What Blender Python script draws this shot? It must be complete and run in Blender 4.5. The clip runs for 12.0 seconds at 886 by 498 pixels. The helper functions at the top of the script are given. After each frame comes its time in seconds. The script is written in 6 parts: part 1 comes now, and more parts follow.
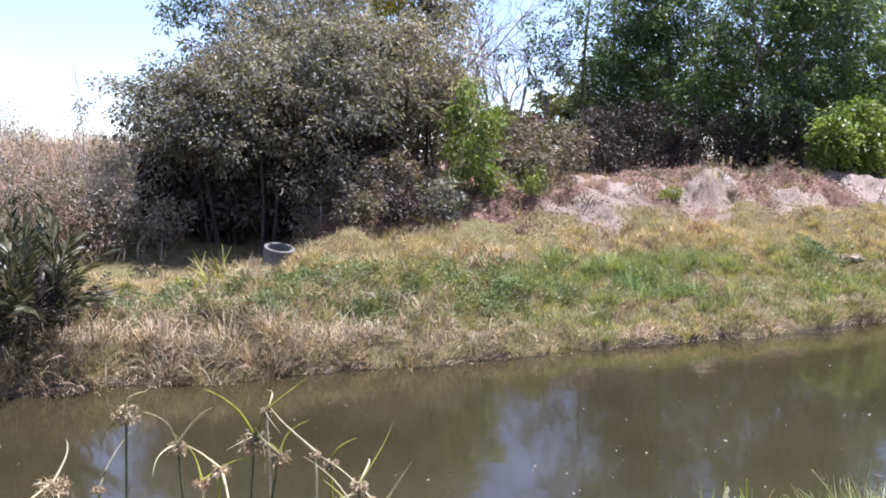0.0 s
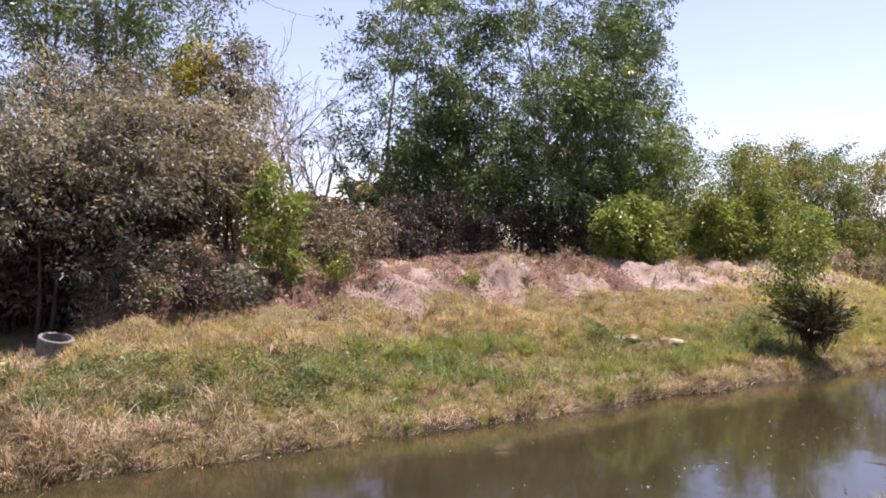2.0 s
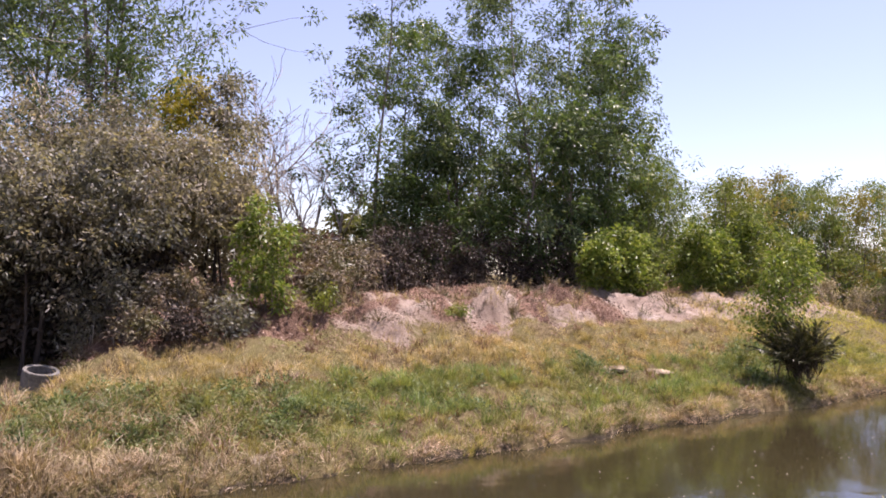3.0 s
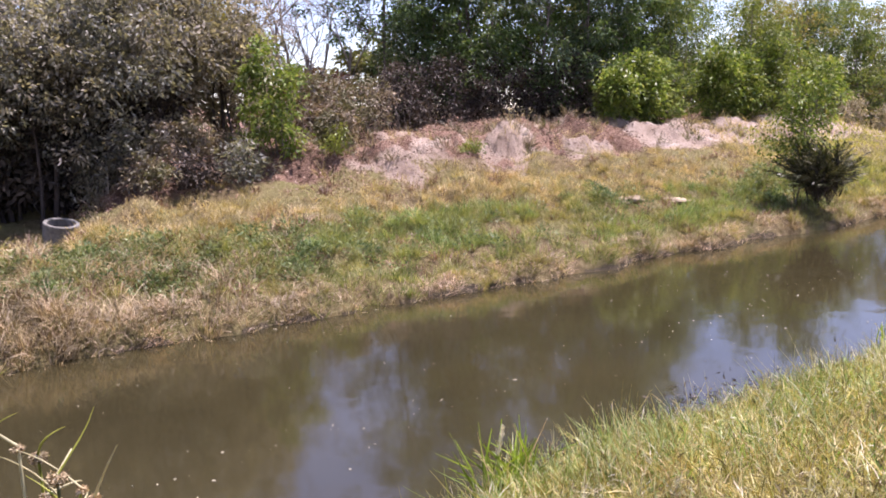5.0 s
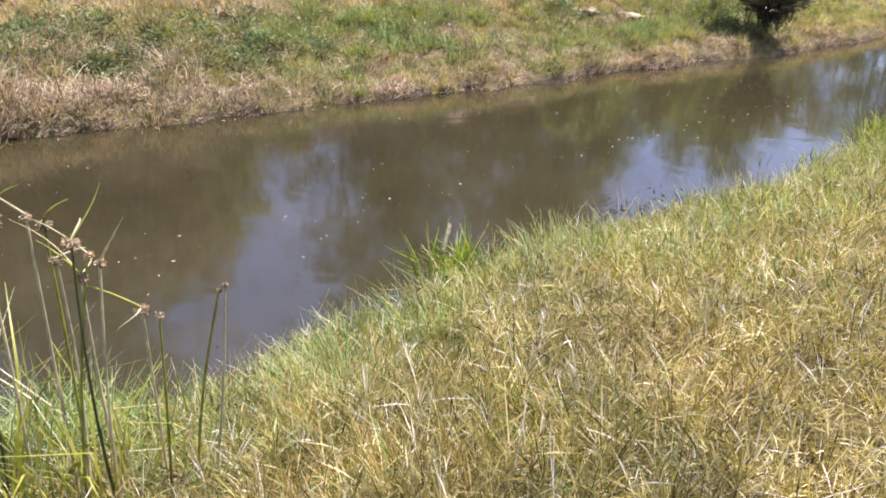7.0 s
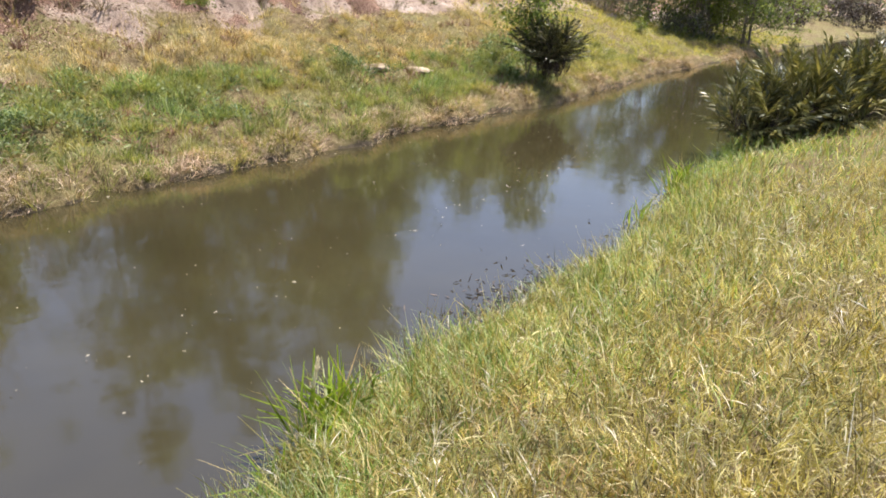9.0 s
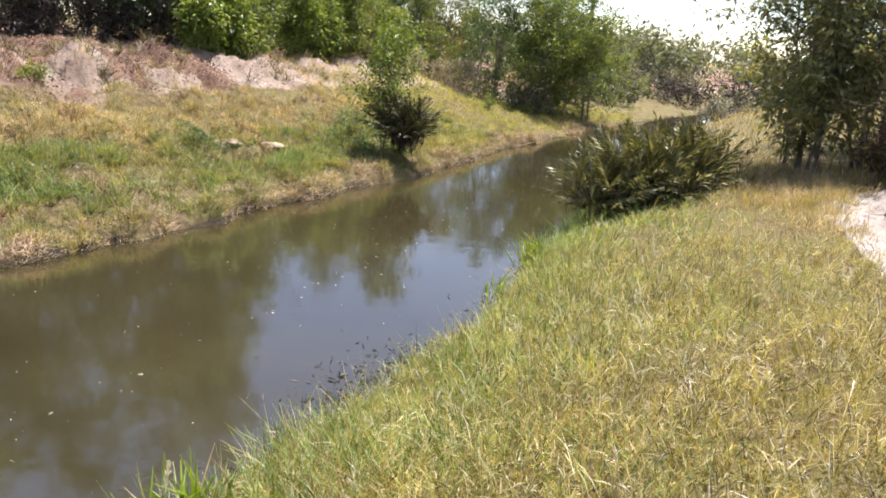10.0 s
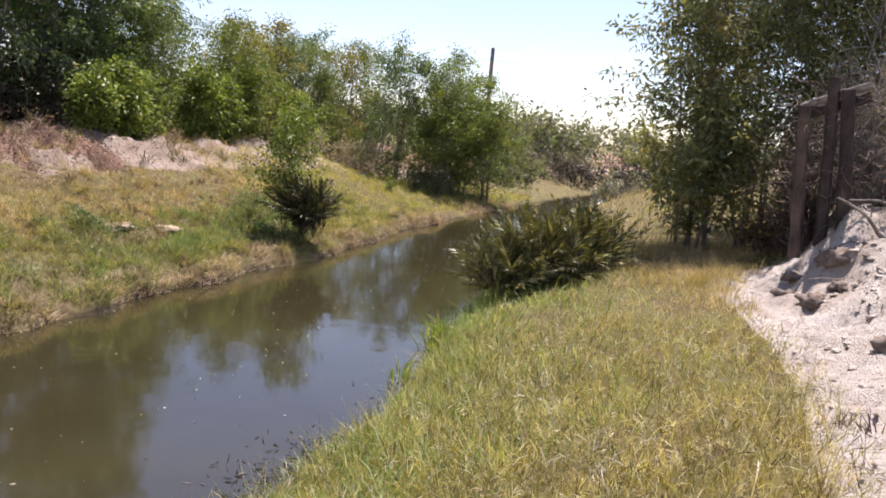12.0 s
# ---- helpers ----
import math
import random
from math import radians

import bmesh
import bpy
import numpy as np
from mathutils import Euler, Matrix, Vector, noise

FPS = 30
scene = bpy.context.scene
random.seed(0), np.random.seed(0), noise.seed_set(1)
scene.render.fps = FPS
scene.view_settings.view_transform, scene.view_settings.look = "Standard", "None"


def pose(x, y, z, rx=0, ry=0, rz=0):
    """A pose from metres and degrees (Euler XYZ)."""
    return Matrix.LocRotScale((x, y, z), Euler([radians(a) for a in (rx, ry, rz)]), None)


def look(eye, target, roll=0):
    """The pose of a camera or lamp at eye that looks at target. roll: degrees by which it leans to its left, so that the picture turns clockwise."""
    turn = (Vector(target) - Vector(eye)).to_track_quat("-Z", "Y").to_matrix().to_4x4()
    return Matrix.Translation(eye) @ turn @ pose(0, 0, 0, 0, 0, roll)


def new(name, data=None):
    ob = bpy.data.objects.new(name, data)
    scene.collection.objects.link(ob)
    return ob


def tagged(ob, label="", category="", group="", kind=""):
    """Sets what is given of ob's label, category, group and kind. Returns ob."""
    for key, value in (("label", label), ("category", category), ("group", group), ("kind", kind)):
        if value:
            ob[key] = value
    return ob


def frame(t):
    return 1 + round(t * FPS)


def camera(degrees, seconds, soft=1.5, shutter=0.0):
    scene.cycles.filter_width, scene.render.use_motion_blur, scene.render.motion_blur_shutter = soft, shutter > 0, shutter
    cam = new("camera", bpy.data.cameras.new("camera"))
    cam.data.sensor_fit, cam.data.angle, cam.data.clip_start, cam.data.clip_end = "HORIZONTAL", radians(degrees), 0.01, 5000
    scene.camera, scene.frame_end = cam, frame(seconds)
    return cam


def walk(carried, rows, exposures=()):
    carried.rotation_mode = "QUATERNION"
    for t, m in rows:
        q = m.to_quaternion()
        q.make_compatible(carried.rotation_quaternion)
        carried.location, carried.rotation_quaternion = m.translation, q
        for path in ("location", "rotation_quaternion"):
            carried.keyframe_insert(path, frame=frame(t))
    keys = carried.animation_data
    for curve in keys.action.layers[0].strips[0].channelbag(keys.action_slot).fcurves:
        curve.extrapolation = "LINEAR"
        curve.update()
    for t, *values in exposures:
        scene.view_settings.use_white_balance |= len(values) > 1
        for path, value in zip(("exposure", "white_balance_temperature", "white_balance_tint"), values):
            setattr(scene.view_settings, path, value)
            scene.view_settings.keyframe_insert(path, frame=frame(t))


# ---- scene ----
# ---- camera and its way ----
cam = camera(59.0, 12.0, soft=1.8)


def view(x, y, z, yaw, pitch, roll):
    return pose(x, y, z, 90 + pitch, 0, yaw) @ pose(0, 0, 0, 0, 0, -roll)


ROWS = [
    (0.0, view(-0.111, -0.385, 2.498, -0.570, -6.790, 0.373)),
    (0.5, view(0.029, -0.355, 2.507, -8.055, -7.456, 0.005)),
    (1.0, view(0.044, -0.277, 2.423, -12.594, -6.931, -0.125)),
    (1.5, view(0.024, -0.306, 2.484, -13.621, -4.786, -0.255)),
    (2.0, view(0.003, -0.357, 2.512, -14.456, -0.624, -0.386)),
    (2.5, view(-0.024, -0.439, 2.489, -15.022, 1.807, -0.334)),
    (2.7, view(-0.006, -0.456, 2.489, -15.114, 2.013, -0.337)),
    (4.3, view(0.188, -0.473, 2.510, -14.658, -4.287, 1.010)),
    (4.5, view(0.179, -0.498, 2.549, -14.412, -5.924, 1.356)),
    (5.0, view(0.215, -0.395, 2.495, -13.361, -10.107, 2.221)),
    (5.5, view(0.152, -0.503, 2.478, -12.041, -13.846, 3.335)),
    (6.0, view(0.189, -0.475, 2.499, -11.199, -19.287, 1.761)),
    (6.5, view(0.139, -0.613, 2.556, -12.779, -22.748, -0.386)),
    (6.7, view(0.075, -0.670, 2.580, -14.786, -23.636, -1.557)),
    (8.3, view(0.030, 0.360, 2.400, -28.950, -24.400, -3.950)),
    (8.5, view(-0.010, 0.450, 2.460, -30.375, -23.478, -3.962)),
    (9.0, view(-0.069, 0.488, 2.662, -35.104, -20.570, -2.925)),
    (9.5, view(-0.087, 0.540, 2.729, -40.416, -17.365, -3.848)),
    (10.0, view(-0.030, 0.565, 2.727, -45.566, -14.865, -4.352)),
    (10.5, view(-0.002, 0.584, 2.706, -49.458, -13.616, -4.558)),
    (11.0, view(0.017, 0.624, 2.695, -51.968, -12.501, -4.738)),
    (11.5, view(0.044, 0.657, 2.728, -52.602, -10.949, -4.770)),
    (12.0, view(0.046, 0.656, 2.760, -52.310, -8.578, -4.800)),
]
walk(cam, ROWS, [(0.0, 1.49, 5640, 22), (1.0, 1.53, 5980, 28), (2.5, 1.15, 6750, 31), (6.5, 1.54, 6060, 28), (8.5, 1.40, 6640, 13), (9.5, 1.48, 6600, 14), (12.0, 1.06, 6600, 20)])

# ---- sky and sun ----
SUN_AZ = 74.0      # degrees from +y towards +x
SUN_EL = 67.0
world = bpy.data.worlds.new("world")
scene.world = world
world.use_nodes = True
wn = world.node_tree.nodes
bg = wn["Background"]
sky = wn.new("ShaderNodeTexSky")
sky.sky_type = "NISHITA"
sky.sun_disc = False
sky.sun_elevation = radians(SUN_EL)
sky.sun_rotation = radians(SUN_AZ)
sky.air_density, sky.dust_density, sky.ozone_density = 1.0, 0.05, 2.2
haze = wn.new("ShaderNodeMix")
haze.data_type = "RGBA"
haze.inputs[0].default_value = 0.25
haze.inputs[7].default_value = (3.6, 3.3, 4.2, 1)      # thin white haze over the whole sky
world.node_tree.links.new(sky.outputs[0], haze.inputs[6])
world.node_tree.links.new(haze.outputs[2], bg.inputs[0])
bg.inputs[1].default_value = 0.1
sun = bpy.data.lights.new("sun", "SUN")
sun.energy, sun.angle, sun.color = 5.0, radians(0.55), (1.0, 0.965, 0.91)
sun_ob = new("sun", sun)
sd = Vector((math.sin(radians(SUN_AZ)) * math.cos(radians(SUN_EL)),
             math.cos(radians(SUN_AZ)) * math.cos(radians(SUN_EL)), math.sin(radians(SUN_EL))))
sun_ob.matrix_world = look(sd * 60, (0, 0, 0))


# ---- materials ----
def nodes_of(name):
    m = bpy.data.materials.new(name)
    m.use_nodes = True
    t = m.node_tree
    return m, t, t.nodes, t.nodes["Principled BSDF"], t.nodes["Material Output"]


def ramp(t, fac, stops):
    r = t.nodes.new("ShaderNodeValToRGB")
    e = r.color_ramp.elements
    e[0].position, e[0].color = stops[0][0], (*stops[0][1], 1)
    e[1].position, e[1].color = stops[-1][0], (*stops[-1][1], 1)
    for p, c in stops[1:-1]:
        k = e.new(p)
        k.color = (*c, 1)
    t.links.new(fac, r.inputs[0])
    return r.outputs[0]


def noise_tex(t, scale, detail=4.0, rough=0.6, distort=0.0, vec=None):
    n = t.nodes.new("ShaderNodeTexNoise")
    n.inputs["Scale"].default_value = scale
    n.inputs["Detail"].default_value = detail
    n.inputs["Roughness"].default_value = rough
    n.inputs["Distortion"].default_value = distort
    t.links.new(vec if vec is not None else position(t), n.inputs["Vector"])
    return n.outputs["Fac"]


def position(t):
    g = t.nodes.new("ShaderNodeNewGeometry")
    return g.outputs["Position"]


def mixed(t, fac, a, b, kind="MIX"):
    m = t.nodes.new("ShaderNodeMix")
    m.data_type, m.blend_type = "RGBA", kind
    for k, v in ((0, fac), (6, a), (7, b)):
        if isinstance(v, (int, float)):
            m.inputs[k].default_value = v
        elif isinstance(v, tuple):
            m.inputs[k].default_value = (*v, 1)
        else:
            t.links.new(v, m.inputs[k])
    return m.outputs[2]


def bump(t, bsdf, height, strength, dist=0.02):
    b = t.nodes.new("ShaderNodeBump")
    b.inputs["Strength"].default_value = strength
    b.inputs["Distance"].default_value = dist
    t.links.new(height, b.inputs["Height"])
    t.links.new(b.outputs[0], bsdf.inputs["Normal"])


def leaf_material(name, cols, through_share=0.35, rough=0.45, patch=None, patch_scale=0.6, gloss=0.2, tuft_scale=3.2, even=0.0, deep=0.62):
    """Leaves or blades: colour varies leaf by leaf, and drifts over the plant."""
    m, t, n, bsdf, out = nodes_of(name)
    g = n.new("ShaderNodeNewGeometry")
    k = len(cols)
    mid = [sum(c[i] for c in cols) / k for i in range(3)]
    cols = [tuple(c[i] + (mid[i] * 0.85 - c[i]) * even for i in range(3)) for c in cols]
    col = ramp(t, g.outputs["Random Per Island"], [(i / (k - 1), c) for i, c in enumerate(cols)])
    if patch:
        f = ramp(t, noise_tex(t, patch_scale, 3), [(0.42, (0, 0, 0)), (0.62, (1, 1, 1))])
        col = mixed(t, f, col, mixed(t, 0.6, col, patch))
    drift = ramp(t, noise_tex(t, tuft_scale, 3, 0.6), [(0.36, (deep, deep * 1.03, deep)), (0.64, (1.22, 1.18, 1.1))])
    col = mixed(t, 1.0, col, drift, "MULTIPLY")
    fine = ramp(t, noise_tex(t, 35, 2), [(0.3, (0.78, 0.78, 0.78)), (0.7, (1.15, 1.15, 1.15))])
    col = mixed(t, 1.0, col, fine, "MULTIPLY")
    t.links.new(col, bsdf.inputs["Base Color"])
    bsdf.inputs["Roughness"].default_value = max(rough, 0.42)
    bsdf.inputs["Specular IOR Level"].default_value = min(gloss, 0.45)
    tr = n.new("ShaderNodeBsdfTranslucent")
    t.links.new(mixed(t, 1.0, col, (1.25, 1.2, 0.6), "MULTIPLY"), tr.inputs["Color"])
    ms = n.new("ShaderNodeMixShader")
    ms.inputs[0].default_value = through_share
    t.links.new(bsdf.outputs[0], ms.inputs[1])
    t.links.new(tr.outputs[0], ms.inputs[2])
    t.links.new(ms.outputs[0], out.inputs["Surface"])
    return m


def bark_material(name, dark, light, scale=9.0):
    m, t, n, bsdf, out = nodes_of(name)
    mp = n.new("ShaderNodeMapping")
    mp.inputs["Scale"].default_value = (1, 1, 0.18)
    t.links.new(position(t), mp.inputs[0])
    f = noise_tex(t, scale * 3, 5, 0.7, 0.5, mp.outputs[0])
    col = ramp(t, f, [(0.3, dark), (0.7, light)])
    col = mixed(t, ramp(t, noise_tex(t, 2.2, 3), [(0.45, (0, 0, 0)), (0.65, (0.6, 0.6, 0.6))]), col,
                tuple(min(1, c * 1.7) for c in light))
    t.links.new(col, bsdf.inputs["Base Color"])
    bsdf.inputs["Roughness"].default_value = 0.9
    bump(t, bsdf, f, 0.6, 0.02)
    return m


def ground_material():
    """Soil under the grass, sand, leaf litter and mud, by painted zones with ragged borders."""
    m, t, n, bsdf, out = nodes_of("soil_and_sand")
    z = n.new("ShaderNodeAttribute")
    z.attribute_name = "zones"
    sep = n.new("ShaderNodeSeparateColor")
    t.links.new(z.outputs["Color"], sep.inputs[0])
    n1, n2, n3 = noise_tex(t, 1.1, 6, 0.65), noise_tex(t, 9, 5, 0.7), noise_tex(t, 60, 3, 0.6)
    soil = ramp(t, n2, [(0.25, (0.075, 0.052, 0.028)), (0.5, (0.17, 0.125, 0.065)), (0.75, (0.31, 0.24, 0.13))])
    soil = mixed(t, ramp(t, n1, [(0.4, (0, 0, 0)), (0.62, (0.7, 0.7, 0.7))]), soil, (0.19, 0.18, 0.065))
    sand = ramp(t, n1, [(0.3, (0.37, 0.295, 0.24)), (0.5, (0.53, 0.46, 0.40)), (0.7, (0.68, 0.63, 0.58))])
    sand = mixed(t, ramp(t, n2, [(0.53, (0, 0, 0)), (0.66, (0.7, 0.7, 0.7))]), sand, (0.22, 0.17, 0.135))
    sand = mixed(t, ramp(t, n3, [(0.62, (0, 0, 0)), (0.72, (0.5, 0.5, 0.5))]), sand, (0.17, 0.13, 0.10))
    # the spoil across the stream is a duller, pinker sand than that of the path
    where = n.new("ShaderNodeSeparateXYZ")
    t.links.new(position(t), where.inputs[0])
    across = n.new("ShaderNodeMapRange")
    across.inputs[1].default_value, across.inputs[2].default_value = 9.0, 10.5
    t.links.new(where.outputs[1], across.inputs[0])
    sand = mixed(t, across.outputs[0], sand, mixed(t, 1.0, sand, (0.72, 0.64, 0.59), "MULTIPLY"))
    litter = ramp(t, n3, [(0.3, (0.08, 0.05, 0.036)), (0.5, (0.225, 0.135, 0.095)), (0.7, (0.43, 0.31, 0.25))])
    litter = mixed(t, 1.0, litter, ramp(t, noise_tex(t, 0.8, 4), [(0.38, (0.5, 0.47, 0.45)), (0.58, (1.15, 1.12, 1.1))]), "MULTIPLY")
    mud = ramp(t, n2, [(0.3, (0.045, 0.036, 0.024)), (0.7, (0.14, 0.11, 0.07))])

    def ragged(ch):
        a = n.new("ShaderNodeMath")
        a.operation = "MULTIPLY_ADD"
        t.links.new(n2, a.inputs[0])
        a.inputs[1].default_value = 0.9
        b = n.new("ShaderNodeMath")
        b.operation = "SUBTRACT"
        t.links.new(sep.outputs[ch], b.inputs[0])
        b.inputs[1].default_value = 0.45
        t.links.new(b.outputs[0], a.inputs[2])
        return ramp(t, a.outputs[0], [(0.42, (0, 0, 0)), (0.58, (1, 1, 1))])
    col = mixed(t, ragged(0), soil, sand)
    col = mixed(t, ragged(1), col, litter)
    col = mixed(t, ragged(2), col, mud)
    t.links.new(col, bsdf.inputs["Base Color"])
    bsdf.inputs["Roughness"].default_value = 0.95
    bsdf.inputs["Specular IOR Level"].default_value = 0.15
    hh = n.new("ShaderNodeMath")
    hh.operation = "ADD"
    t.links.new(n2, hh.inputs[0])
    t.links.new(n3, hh.inputs[1])
    bump(t, bsdf, hh.outputs[0], 1.0, 0.055)
    return m


def water_material():
    m, t, n, bsdf, out = nodes_of("murky_water")
    f = noise_tex(t, 0.5, 3)
    col = ramp(t, f, [(0.35, (0.0245, 0.0204, 0.0097)), (0.65, (0.033, 0.0275, 0.0128))])
    t.links.new(col, bsdf.inputs["Base Color"])
    bsdf.inputs["Roughness"].default_value = 0.065
    bsdf.inputs["IOR"].default_value = 1.75
    mp = n.new("ShaderNodeMapping")
    mp.inputs["Scale"].default_value = (1, 1.0, 1)
    t.links.new(position(t), mp.inputs[0])
    a = noise_tex(t, 2.2, 2, 0.5, 0.3, mp.outputs[0])
    b = noise_tex(t, 11.0, 2, 0.5, 0.0, mp.outputs[0])
    patch = ramp(t, noise_tex(t, 0.22, 2), [(0.5, (0.12, 0.12, 0.12)), (0.66, (1, 1, 1))])
    mul = n.new("ShaderNodeMath")
    mul.operation = "MULTIPLY"
    t.links.new(b, mul.inputs[0])
    t.links.new(patch, mul.inputs[1])
    add = n.new("ShaderNodeMath")
    add.operation = "MULTIPLY_ADD"
    t.links.new(mul.outputs[0], add.inputs[0])
    add.inputs[1].default_value = 0.35
    t.links.new(a, add.inputs[2])
    bump(t, bsdf, add.outputs[0], 0.13, 0.02)
    return m


def plain_rough(name, dark, light, scale=14.0, rough=0.85, rel=0.4):
    m, t, n, bsdf, out = nodes_of(name)
    f = noise_tex(t, scale, 5, 0.65)
    col = ramp(t, f, [(0.3, dark), (0.7, light)])
    stain = ramp(t, noise_tex(t, scale * 0.22, 3), [(0.4, (0.72, 0.7, 0.66)), (0.65, (1.05, 1.05, 1.05))])
    t.links.new(mixed(t, 1.0, col, stain, "MULTIPLY"), bsdf.inputs["Base Color"])
    bsdf.inputs["Roughness"].default_value = rough
    bump(t, bsdf, f, rel, 0.015)
    return m


